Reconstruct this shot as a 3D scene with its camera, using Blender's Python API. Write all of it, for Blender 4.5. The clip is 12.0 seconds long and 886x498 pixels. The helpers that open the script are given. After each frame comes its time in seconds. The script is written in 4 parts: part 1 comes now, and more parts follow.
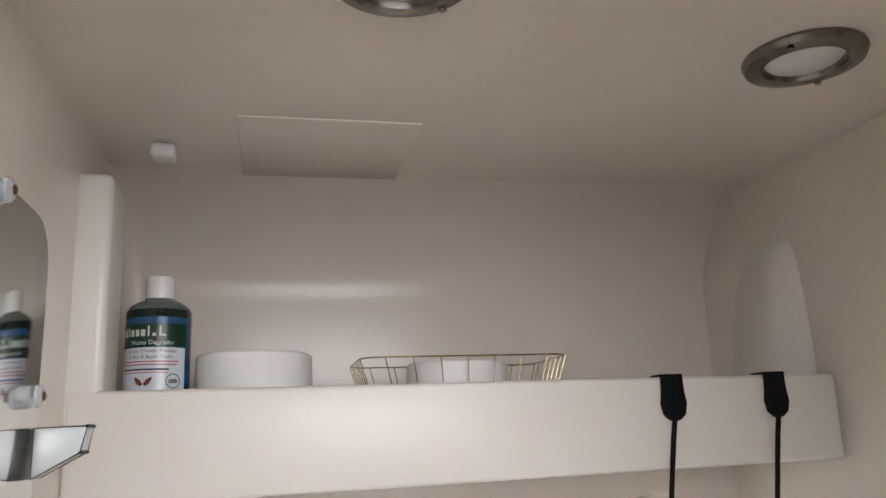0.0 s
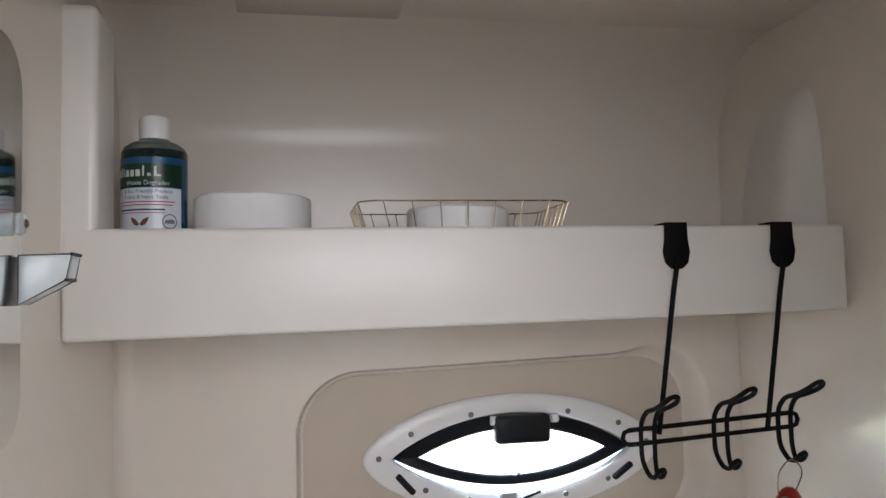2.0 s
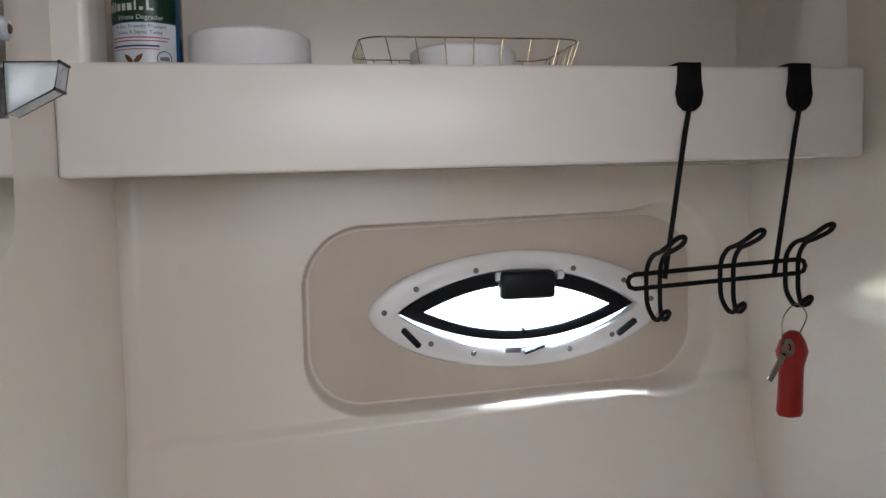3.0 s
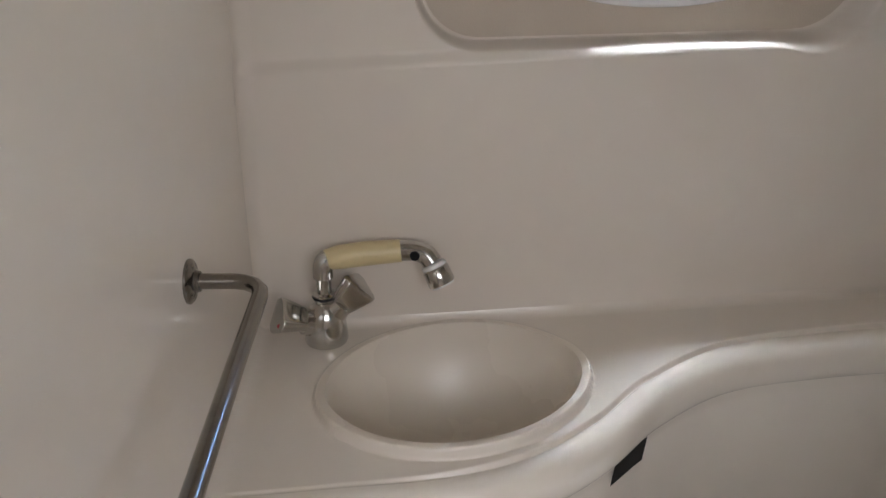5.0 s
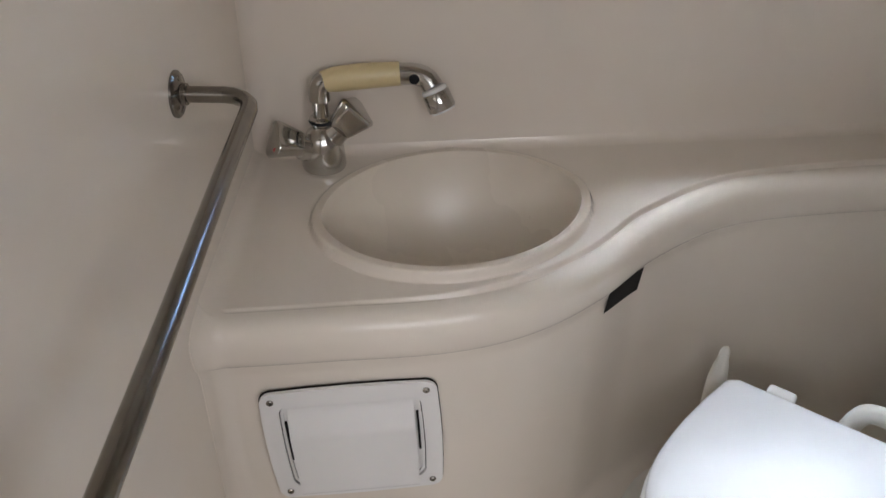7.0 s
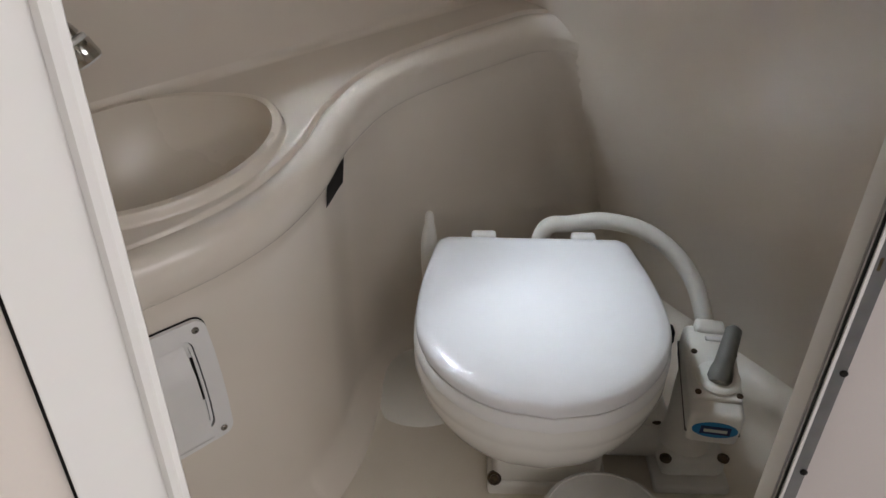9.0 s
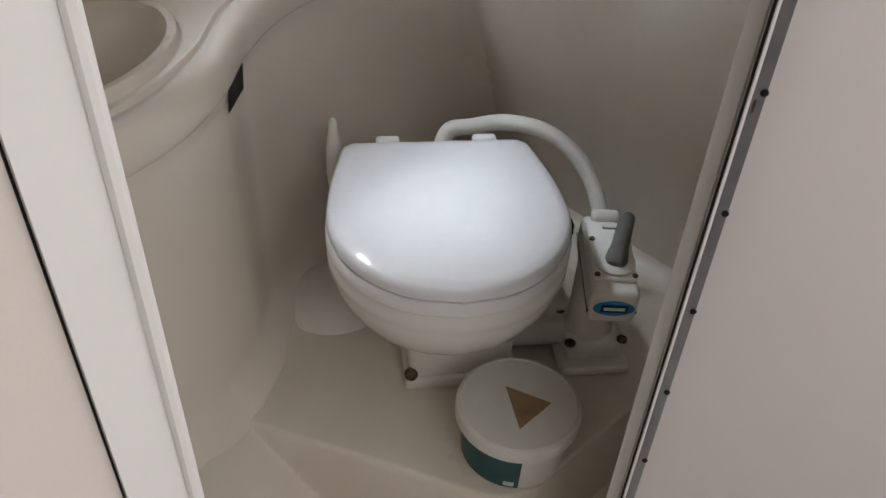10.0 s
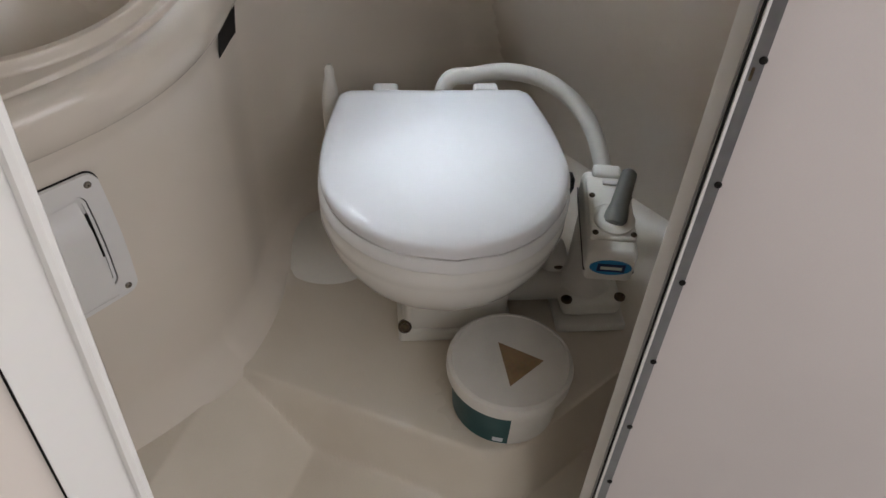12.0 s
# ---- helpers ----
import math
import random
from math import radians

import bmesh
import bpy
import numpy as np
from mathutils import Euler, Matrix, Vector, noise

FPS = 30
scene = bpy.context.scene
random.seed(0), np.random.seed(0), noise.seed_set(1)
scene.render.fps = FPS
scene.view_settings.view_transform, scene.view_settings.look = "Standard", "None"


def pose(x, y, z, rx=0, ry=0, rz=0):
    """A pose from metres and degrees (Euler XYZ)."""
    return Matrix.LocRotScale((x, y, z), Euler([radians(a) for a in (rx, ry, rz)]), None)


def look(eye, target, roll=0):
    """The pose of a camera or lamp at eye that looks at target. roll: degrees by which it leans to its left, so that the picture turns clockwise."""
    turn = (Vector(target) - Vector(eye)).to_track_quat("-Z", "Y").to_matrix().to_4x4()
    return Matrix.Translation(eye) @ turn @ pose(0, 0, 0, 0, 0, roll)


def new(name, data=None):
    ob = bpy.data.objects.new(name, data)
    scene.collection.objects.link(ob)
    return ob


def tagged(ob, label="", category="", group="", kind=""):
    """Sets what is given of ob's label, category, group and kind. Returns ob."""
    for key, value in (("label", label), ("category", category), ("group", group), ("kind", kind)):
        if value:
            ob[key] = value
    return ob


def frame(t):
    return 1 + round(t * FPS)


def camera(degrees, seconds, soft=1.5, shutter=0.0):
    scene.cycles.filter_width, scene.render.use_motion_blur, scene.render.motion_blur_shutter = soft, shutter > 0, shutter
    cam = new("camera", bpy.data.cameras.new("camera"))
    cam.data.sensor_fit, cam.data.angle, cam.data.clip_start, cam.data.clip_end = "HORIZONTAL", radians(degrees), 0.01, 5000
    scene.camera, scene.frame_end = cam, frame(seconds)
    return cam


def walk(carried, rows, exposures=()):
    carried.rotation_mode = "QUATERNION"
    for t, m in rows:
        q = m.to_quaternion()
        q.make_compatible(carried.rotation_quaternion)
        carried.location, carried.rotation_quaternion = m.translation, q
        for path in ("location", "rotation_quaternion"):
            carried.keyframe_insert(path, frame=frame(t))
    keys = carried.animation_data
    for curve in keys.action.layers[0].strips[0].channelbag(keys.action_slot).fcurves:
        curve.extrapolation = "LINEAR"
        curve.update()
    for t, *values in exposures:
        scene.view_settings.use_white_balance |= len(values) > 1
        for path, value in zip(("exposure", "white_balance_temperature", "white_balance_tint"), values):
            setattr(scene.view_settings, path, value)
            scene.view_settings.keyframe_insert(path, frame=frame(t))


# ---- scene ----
cam = camera(58.1, 12.0)
PATH = [
    (0, (0.176, 0.12, 1.585), (0.597, 2.023, 2.032), -2.2),
    (0.5, (0.181, 0.122, 1.576), (0.604, 2.055, 1.862), -2.2),
    (1, (0.197, 0.133, 1.57), (0.603, 2.081, 1.771), -2.0),
    (1.5, (0.203, 0.136, 1.572), (0.59, 2.092, 1.728), -1.5),
    (2, (0.2, 0.138, 1.565), (0.571, 2.1, 1.684), -1.3),
    (2.5, (0.204, 0.147, 1.54), (0.555, 2.116, 1.509), -1.3),
    (2.7, (0.206, 0.15, 1.53), (0.555, 2.117, 1.443), -1.3),
    (4.3, (0.194, 0.175, 1.439), (0.461, 2.12, 1.059), 0.7),
    (4.5, (0.196, 0.187, 1.455), (0.397, 2.099, 0.902), 1.3),
    (5, (0.203, 0.198, 1.419), (0.27, 2.012, 0.579), 0.6),
    (5.5, (0.204, 0.199, 1.405), (0.242, 1.944, 0.429), 1.4),
    (6, (0.213, 0.199, 1.397), (0.248, 1.876, 0.308), 1.5),
    (6.5, (0.218, 0.199, 1.391), (0.249, 1.837, 0.243), 1.6),
    (6.7, (0.217, 0.206, 1.392), (0.251, 1.835, 0.232), 1.6),
    (8.3, (0.172, 0.171, 1.324), (0.653, 1.717, 0.15), -1.5),
    (8.5, (0.134, 0.18, 1.311), (0.82, 1.663, 0.158), -0.4),
    (9, (0.071, 0.159, 1.304), (1.023, 1.5, 0.166), 0.9),
    (9.5, (0.036, 0.141, 1.293), (1.106, 1.385, 0.149), 1.6),
    (10, (0.032, 0.125, 1.278), (1.126, 1.239, 0.029), 3.1),
    (10.5, (0.037, 0.112, 1.274), (1.083, 1.129, -0.095), 3.3),
    (11, (0.037, 0.109, 1.273), (1.041, 1.082, -0.157), 3.7),
    (11.5, (0.031, 0.111, 1.273), (1.025, 1.087, -0.161), 3.9),
    (12, (0.066, 0.129, 1.281), (1.074, 1.187, -0.084), 4.0),
]
walk(cam, [(t, look(eye, target, roll)) for t, eye, target, roll in PATH], exposures=[(0, 5.55, 6450, 10), (1.0, 5.33, 6250, 10), (2.5, 5.12, 6150, 10), (4.5, 4.70, 6150, 10), (5.5, 4.95, 6600, 10), (6.5, 4.9, 6350, 10), (8.5, 4.52, 6600, 10), (9.5, 4.4, 6600, 10), (12, 4.42, 6550, 10)])

# ---- world and lights ----
world = bpy.data.worlds.new("sky")
scene.world = world
world.use_nodes = True
wn = world.node_tree
sky = wn.nodes.new("ShaderNodeTexSky")
sky.sky_type, sky.sun_disc = "NISHITA", False
sky.sun_elevation, sky.sun_rotation = radians(52.5), radians(-12.0)
haze = wn.nodes.new("ShaderNodeMix")
haze.data_type, haze.blend_type = "RGBA", "MULTIPLY"
haze.inputs["Factor"].default_value = 1.0
haze.inputs["B"].default_value = (0.78, 0.90, 1.0, 1)
wn.links.new(sky.outputs[0], haze.inputs["A"])
wn.links.new(haze.outputs["Result"], wn.nodes["Background"].inputs[0])
sky.dust_density, sky.ozone_density = 0.2, 2.0
wn.nodes["Background"].inputs[1].default_value = 0.12

sun = new("sun", bpy.data.lights.new("sun", "SUN"))
sun.data.energy, sun.data.angle, sun.data.color = 0.35, radians(16), (0.88, 0.94, 1.0)
sun.matrix_basis = look((0, 0, 0), (0.16, -0.75, -1.0))

# daylight of the companionway behind the camera
hatch_light = new("companionway_daylight", bpy.data.lights.new("companionway_daylight", "AREA"))
hatch_light.data.shape, hatch_light.data.size, hatch_light.data.size_y = "RECTANGLE", 2.2, 0.8
hatch_light.data.energy, hatch_light.data.color = 1.0, (0.985, 0.968, 1.01)
hatch_light.matrix_basis = look((0.48, -0.74, 1.80), (0.25, 0.50, 0.85))

# daylight of the sky that enters at the portlight
port_light = new("portlight_daylight", bpy.data.lights.new("portlight_daylight", "AREA"))
port_light.data.shape, port_light.data.size, port_light.data.size_y = "RECTANGLE", 0.60, 0.22
port_light.data.energy, port_light.data.color = 7.2, (0.78, 0.87, 1.0)
port_light.matrix_basis = look((0.22, 1.40, 1.945), (0.49, 1.145, 1.36))


# ---- materials ----
def material(name, color, rough=0.4, metal=0.0, vary=0.06, scale=6.0, bump=0.0, fine=180.0, coat=0.0, spec=0.5, trans=0.0, ior=1.45, stain=None, stain_amount=0.0):
    m = bpy.data.materials.new(name)
    m.use_nodes = True
    nt = m.node_tree
    b = nt.nodes["Principled BSDF"]
    b.inputs["Roughness"].default_value = rough
    b.inputs["Metallic"].default_value = metal
    b.inputs["Specular IOR Level"].default_value = spec
    b.inputs["Transmission Weight"].default_value = trans
    b.inputs["IOR"].default_value = ior
    b.inputs["Coat Weight"].default_value = coat
    b.inputs["Coat Roughness"].default_value = 0.08
    co = nt.nodes.new("ShaderNodeNewGeometry")
    n1 = nt.nodes.new("ShaderNodeTexNoise")
    n1.inputs["Scale"].default_value, n1.inputs["Detail"].default_value = scale, 4
    nt.links.new(co.outputs["Position"], n1.inputs["Vector"])
    n2 = nt.nodes.new("ShaderNodeTexNoise")
    n2.inputs["Scale"].default_value, n2.inputs["Detail"].default_value = fine, 3
    nt.links.new(co.outputs["Position"], n2.inputs["Vector"])
    mix = nt.nodes.new("ShaderNodeMix")
    mix.data_type = "RGBA"
    c = Vector(color)
    other = Vector(stain) if stain else c * (1 - 2.2 * vary)
    mix.inputs["A"].default_value = (*c, 1)
    mix.inputs["B"].default_value = (*other, 1)
    ramp = nt.nodes.new("ShaderNodeMapRange")
    ramp.interpolation_type = "SMOOTHERSTEP"
    ramp.inputs["From Min"].default_value, ramp.inputs["From Max"].default_value = 0.30, 0.80
    ramp.inputs["To Max"].default_value = stain_amount if stain else 1.0
    nt.links.new(n1.outputs["Fac"], ramp.inputs["Value"])
    nt.links.new(ramp.outputs["Result"], mix.inputs["Factor"])
    mix2 = nt.nodes.new("ShaderNodeMix")
    mix2.data_type, mix2.blend_type = "RGBA", "MULTIPLY"
    mix2.inputs["Factor"].default_value = vary * 2
    nt.links.new(mix.outputs["Result"], mix2.inputs["A"])
    nt.links.new(n2.outputs["Color"], mix2.inputs["B"])
    nt.links.new(mix2.outputs["Result"], b.inputs["Base Color"])
    rr = nt.nodes.new("ShaderNodeMapRange")
    rr.inputs["To Min"].default_value, rr.inputs["To Max"].default_value = max(rough - 0.05, 0.02), rough + 0.08
    nt.links.new(n1.outputs["Fac"], rr.inputs["Value"])
    nt.links.new(rr.outputs["Result"], b.inputs["Roughness"])
    if bump:
        bp = nt.nodes.new("ShaderNodeBump")
        bp.inputs["Strength"].default_value, bp.inputs["Distance"].default_value = bump, 0.002
        nt.links.new(n2.outputs["Fac"], bp.inputs["Height"])
        nt.links.new(bp.outputs["Normal"], b.inputs["Normal"])
    return m


GEL = material("cream_gelcoat", (0.76, 0.69, 0.60), 0.12, vary=0.015, scale=3.0, bump=0.03, fine=35, stain=(0.69, 0.635, 0.555), stain_amount=0.5)
GELWALL = material("hull_liner_gelcoat", (0.755, 0.685, 0.60), 0.21, vary=0.02, scale=3.0, bump=0.05, fine=25, stain=(0.72, 0.655, 0.57), stain_amount=0.4)
GELPALE = material("pale_gelcoat", (0.78, 0.74, 0.68), 0.30, vary=0.015, scale=4.0, bump=0.03, fine=40)
BOWL = material("sink_gelcoat", (0.77, 0.70, 0.60), 0.26, vary=0.02, scale=5.0, bump=0.03, fine=60, stain=(0.69, 0.61, 0.50), stain_amount=0.5)
PAN = material("floor_gelcoat", (0.72, 0.66, 0.56), 0.28, vary=0.03, scale=5.0, bump=0.10, fine=420, stain=(0.60, 0.53, 0.43), stain_amount=0.6)
BEIGE = material("beige_textured_liner", (0.58, 0.50, 0.405), 0.55, vary=0.04, scale=8, bump=0.25, fine=500)
WHITEP = material("white_plastic", (0.80, 0.79, 0.77), 0.22, vary=0.02, scale=9, bump=0.02, fine=120)
LID = material("white_lid_plastic", (0.80, 0.80, 0.81), 0.13, vary=0.01, scale=9, bump=0.015, fine=90)
PUMPW = material("ivory_pump_plastic", (0.76, 0.74, 0.68), 0.32, vary=0.03, scale=14, bump=0.05, fine=260)
CERAMIC = material("white_ceramic", (0.78, 0.76, 0.71), 0.10, vary=0.015, scale=6)
BLACK = material("black_metal", (0.006, 0.006, 0.006), 0.62, vary=0.1, scale=30, bump=0.08, fine=500, spec=0.15)
BLACKP = material("black_rubber", (0.006, 0.007, 0.009), 0.42, vary=0.1, scale=30, spec=0.22)
CHROME = material("chrome", (0.62, 0.61, 0.58), 0.10, metal=1.0, vary=0.05, scale=40)
STEEL = material("stainless_steel", (0.27, 0.25, 0.22), 0.20, metal=1.0, vary=0.05, scale=50, bump=0.03, fine=700)
ALU = material("anodised_aluminium", (0.46, 0.46, 0.47), 0.32, metal=1.0, vary=0.06, scale=40, bump=0.05, fine=600)
HINGE = material("hinge_grey", (0.23, 0.23, 0.235), 0.4, metal=0.7, vary=0.08, scale=40)
SCREW = material("screw_bronze", (0.16, 0.12, 0.08), 0.35, metal=0.9, vary=0.2, scale=200)
SHOULDER = material("empty_bottle_plastic", (0.13, 0.15, 0.13), 0.2, vary=0.05, scale=30)
SLOT = material("dark_recess", (0.010, 0.009, 0.008), 0.6, spec=0.2)
IVORY = material("yellowed_handle_plastic", (0.72, 0.60, 0.34), 0.30, vary=0.03, scale=20)
PAPER = material("toilet_tissue", (0.80, 0.79, 0.77), 0.95, vary=0.03, scale=30, bump=0.2, fine=900, spec=0.1)
GOLD = material("brass_wire", (0.38, 0.30, 0.18), 0.25, metal=1.0, vary=0.05, scale=60)
RED = material("red_foam_fob", (0.28, 0.010, 0.008), 0.30, vary=0.08, scale=60)
GREY = material("grey_lever_rubber", (0.16, 0.16, 0.14), 0.45, vary=0.06, scale=60)
TRIM = material("white_painted_trim", (0.76, 0.75, 0.72), 0.30, vary=0.02, scale=7, bump=0.05, fine=150)
LINING = material("cream_bulkhead_lining", (0.70, 0.64, 0.58), 0.50, vary=0.02, scale=4, bump=0.05, fine=600)
DOORM = material("door_laminate", (0.70, 0.65, 0.63), 0.42, vary=0.03, scale=3, bump=0.03, fine=600)
BOTTLE = material("dark_green_bottle", (0.006, 0.018, 0.016), 0.15, vary=0.05, scale=30)
LBLUE = material("label_blue", (0.012, 0.085, 0.20), 0.25)
LGREEN = material("label_green", (0.004, 0.030, 0.016), 0.25)
LWHITE = material("label_white", (0.66, 0.70, 0.74), 0.25, vary=0.03, scale=40)
INK = material("label_ink", (0.03, 0.04, 0.10), 0.5)
LRED = material("label_red_ink", (0.45, 0.05, 0.06), 0.5)
LTEXT = material("label_pale_text", (0.65, 0.72, 0.62), 0.5)
ORANGE = material("label_orange", (0.16, 0.050, 0.018), 0.5)
LOGO = material("logo_blue", (0.02, 0.22, 0.48), 0.3)
LOGODARK = material("logo_navy", (0.01, 0.02, 0.09), 0.3)
TEAL = material("teal_tub_label", (0.010, 0.075, 0.080), 0.4, vary=0.06, scale=30)
TUB = material("tub_white_plastic", (0.74, 0.72, 0.67), 0.40, vary=0.04, scale=18, bump=0.05, fine=300)
TRIANGLE = material("brown_paper_triangle", (0.36, 0.24, 0.13), 0.6, vary=0.15, scale=30, fine=200)
WOOD = material("cabin_teak", (0.20, 0.11, 0.055), 0.4, vary=0.2, scale=9, fine=60)
GLASS = material("clear_glass", (0.98, 1.0, 0.99), 0.02, vary=0.0, trans=1.0, ior=1.47)
ACRYL = material("clear_acrylic", (0.86, 0.93, 0.96), 0.05, vary=0.0, trans=0.70, ior=1.45)
MIRROR = material("mirror_silver", (0.86, 0.88, 0.87), 0.02, metal=1.0, vary=0.0)
LAMPW = material("frosted_lamp_lens", (0.72, 0.72, 0.70), 0.35, vary=0.03, scale=60)
PALEBLUE = material("pale_blue_plastic", (0.72, 0.76, 0.80), 0.35, vary=0.03, scale=20)


# ---- building helpers ----
def thing(name, at, label, category, group="", kind=""):
    ob = new(name)
    ob.location = at
    ob.empty_display_size = 0.02
    return tagged(ob, label, category, group, kind)


def finish(bm, name, mat, smooth=True):
    me = bpy.data.meshes.new(name)
    bmesh.ops.recalc_face_normals(bm, faces=bm.faces)
    if smooth:
        for f in bm.faces:
            f.smooth = True
        for e in bm.edges:
            if len(e.link_faces) == 2 and e.calc_face_angle(0) > radians(38):
                e.smooth = False
    bm.to_mesh(me)
    bm.free()
    me.materials.append(mat)
    return me


def part(name, bm, mat, parent, label="", smooth=True):
    """Links a bmesh as one mesh object under a thing or a part; its points are in world metres."""
    ob = new(name, finish(bm, name, mat, smooth))
    ob.parent = parent
    ob.matrix_parent_inverse = parent.matrix_basis.inverted()
    return tagged(ob, label)


def solo(name, bm, mat, label, category, kind="", smooth=True, group=""):
    return tagged(new(name, finish(bm, name, mat, smooth)), label, category, group, kind)


def moved(bm, m):
    bmesh.ops.transform(bm, matrix=m, verts=bm.verts)
    return bm


def join(*bms):
    out = bms[0]
    for b in bms[1:]:
        me = bpy.data.meshes.new("joint")
        b.to_mesh(me)
        b.free()
        out.from_mesh(me)
        bpy.data.meshes.remove(me)
    return out


def box(x0, x1, y0, y1, z0, z1, bevel=0.0, seg=3):
    bm = bmesh.new()
    bmesh.ops.create_cube(bm, size=1.0)
    bmesh.ops.transform(bm, matrix=Matrix.Translation(((x0 + x1) / 2, (y0 + y1) / 2, (z0 + z1) / 2)) @ Matrix.Diagonal((x1 - x0, y1 - y0, z1 - z0, 1)), verts=bm.verts)
    if bevel:
        bmesh.ops.bevel(bm, geom=bm.edges[:], offset=bevel, segments=seg, profile=0.5, affect="EDGES", clamp_overlap=True)
    return bm


def lathe(profile, n=40, cap=True):
    """Turns (radius, z) pairs about z."""
    bm = bmesh.new()
    rings = [[bm.verts.new((r * math.cos(2 * math.pi * i / n), r * math.sin(2 * math.pi * i / n), z)) for i in range(n)] for r, z in profile]
    for a, b in zip(rings, rings[1:]):
        for i in range(n):
            bm.faces.new((a[i], a[(i + 1) % n], b[(i + 1) % n], b[i]))
    if cap:
        bm.faces.new(rings[0][::-1])
        bm.faces.new(rings[-1])
    return bm


def spline(points, steps=8, closed=False):
    p = [Vector(q) for q in points]
    out = []
    n = len(p)
    for i in range(n if closed else n - 1):
        a, b, c, d = (p[(i + k) % n] if closed else p[min(max(i + k, 0), n - 1)] for k in (-1, 0, 1, 2))
        for j in range(steps):
            t = j / steps
            out.append(0.5 * ((2 * b) + (c - a) * t + (2 * a - 5 * b + 4 * c - d) * t * t + (3 * b - a - 3 * c + d) * t ** 3))
    if not closed:
        out.append(p[-1])
    return out


def tube(points, r, n=10, closed=False):
    bm = bmesh.new()
    pts = [Vector(q) for q in points]
    k = len(pts)
    radii = r if isinstance(r, (list, tuple)) else [r] * k
    ref = None
    rings = []
    for i, p in enumerate(pts):
        a = pts[(i - 1) % k] if closed or i else p
        b = pts[(i + 1) % k] if closed or i < k - 1 else p
        tan = (b - a).normalized()
        if ref is None:
            ref = tan.orthogonal().normalized()
        ref = (ref - tan * ref.dot(tan)).normalized()
        side = tan.cross(ref)
        rings.append([bm.verts.new(p + radii[i] * (math.cos(2 * math.pi * j / n) * ref + math.sin(2 * math.pi * j / n) * side)) for j in range(n)])
    pairs = list(zip(rings, rings[1:])) + ([(rings[-1], rings[0])] if closed else [])
    for a, b in pairs:
        for j in range(n):
            bm.faces.new((a[j], a[(j + 1) % n], b[(j + 1) % n], b[j]))
    if not closed:
        bm.faces.new(rings[0][::-1])
        bm.faces.new(rings[-1])
    return bm


def prism(outline, depth, bevel=0.0, seg=3):
    """An outline of (u, v), in the plane z = 0, raised to z = depth."""
    bm = bmesh.new()
    low = [bm.verts.new((u, v, 0)) for u, v in outline]
    f = bm.faces.new(low)
    up = bmesh.ops.extrude_face_region(bm, geom=[f])
    tops = [v for v in up["geom"] if isinstance(v, bmesh.types.BMVert)]
    bmesh.ops.translate(bm, vec=(0, 0, depth), verts=tops)
    if bevel:
        edges = [e for e in bm.edges if all(v in tops for v in e.verts)]
        bmesh.ops.bevel(bm, geom=edges, offset=bevel, segments=seg, profile=0.5, affect="EDGES", clamp_overlap=True)
    return bm


def ring_prism(outer, inner, depth):
    """A flat ring between two outlines with as many points each."""
    bm = bmesh.new()
    n = len(outer)
    rows = [[bm.verts.new((u, v, z)) for u, v in line] for line, z in ((outer, 0), (outer, depth), (inner, depth), (inner, 0))]
    for a, b in zip(rows, rows[1:] + rows[:1]):
        for i in range(n):
            bm.faces.new((a[i], a[(i + 1) % n], b[(i + 1) % n], b[i]))
    return bm


def sheet(fn, us, vs, keep=None):
    """A surface fn(u, v) over a grid."""
    bm = bmesh.new()
    g = [[bm.verts.new(fn(u, v)) for v in vs] for u in us]
    for i in range(len(us) - 1):
        for j in range(len(vs) - 1):
            if keep is None or keep((us[i] + us[i + 1]) / 2, (vs[j] + vs[j + 1]) / 2):
                bm.faces.new((g[i][j], g[i + 1][j], g[i + 1][j + 1], g[i][j + 1]))
    loose = [v for v in bm.verts if not v.link_faces]
    bmesh.ops.delete(bm, geom=loose, context="VERTS")
    return bm


def span(a, b, n):
    return [a + (b - a) * i / n for i in range(n + 1)]


def smooth(a, b, x):
    t = min(max((x - a) / (b - a), 0.0), 1.0)
    return t * t * (3 - 2 * t)


def soft_max(a, b, r):
    return (a + b + math.sqrt((a - b) ** 2 + r * r)) / 2


def soft_min(a, b, r):
    return (a + b - math.sqrt((a - b) ** 2 + r * r)) / 2


def rounded(x0, x1, y0, y1, r, n=8):
    out = []
    for cx, cy, a in ((x1 - r, y0 + r, -90), (x1 - r, y1 - r, 0), (x0 + r, y1 - r, 90), (x0 + r, y0 + r, 180)):
        out += [(cx + r * math.cos(radians(a + 90 * i / n)), cy + r * math.sin(radians(a + 90 * i / n))) for i in range(n + 1)]
    return out


def screw(name, at, normal, parent, r=0.004, mat=None):
    """A pan-head screw with a dark cross slot."""
    bm = lathe([(r, 0.0), (r, r * 0.3), (r * 0.7, r * 0.6), (r * 0.25, r * 0.62), (r * 0.2, r * 0.35)], 14)
    moved(bm, Matrix.Translation(at) @ Vector(normal).to_track_quat("Z", "Y").to_matrix().to_4x4())
    return part(name, bm, mat or STEEL, parent)


# ---- the compartment's shell ----
BACK, CEIL, FLOOR, DECK = 1.12, 1.885, 0.325, 0.415


def counter_z(x):
    return 0.886 + 0.062 * (x - 0.09)


def right_x(z):
    """The bulging side wall."""
    d = max(1.22 - z, 0.0)
    return 0.785 + 0.345 * (math.hypot(d, 0.10) - 0.10)


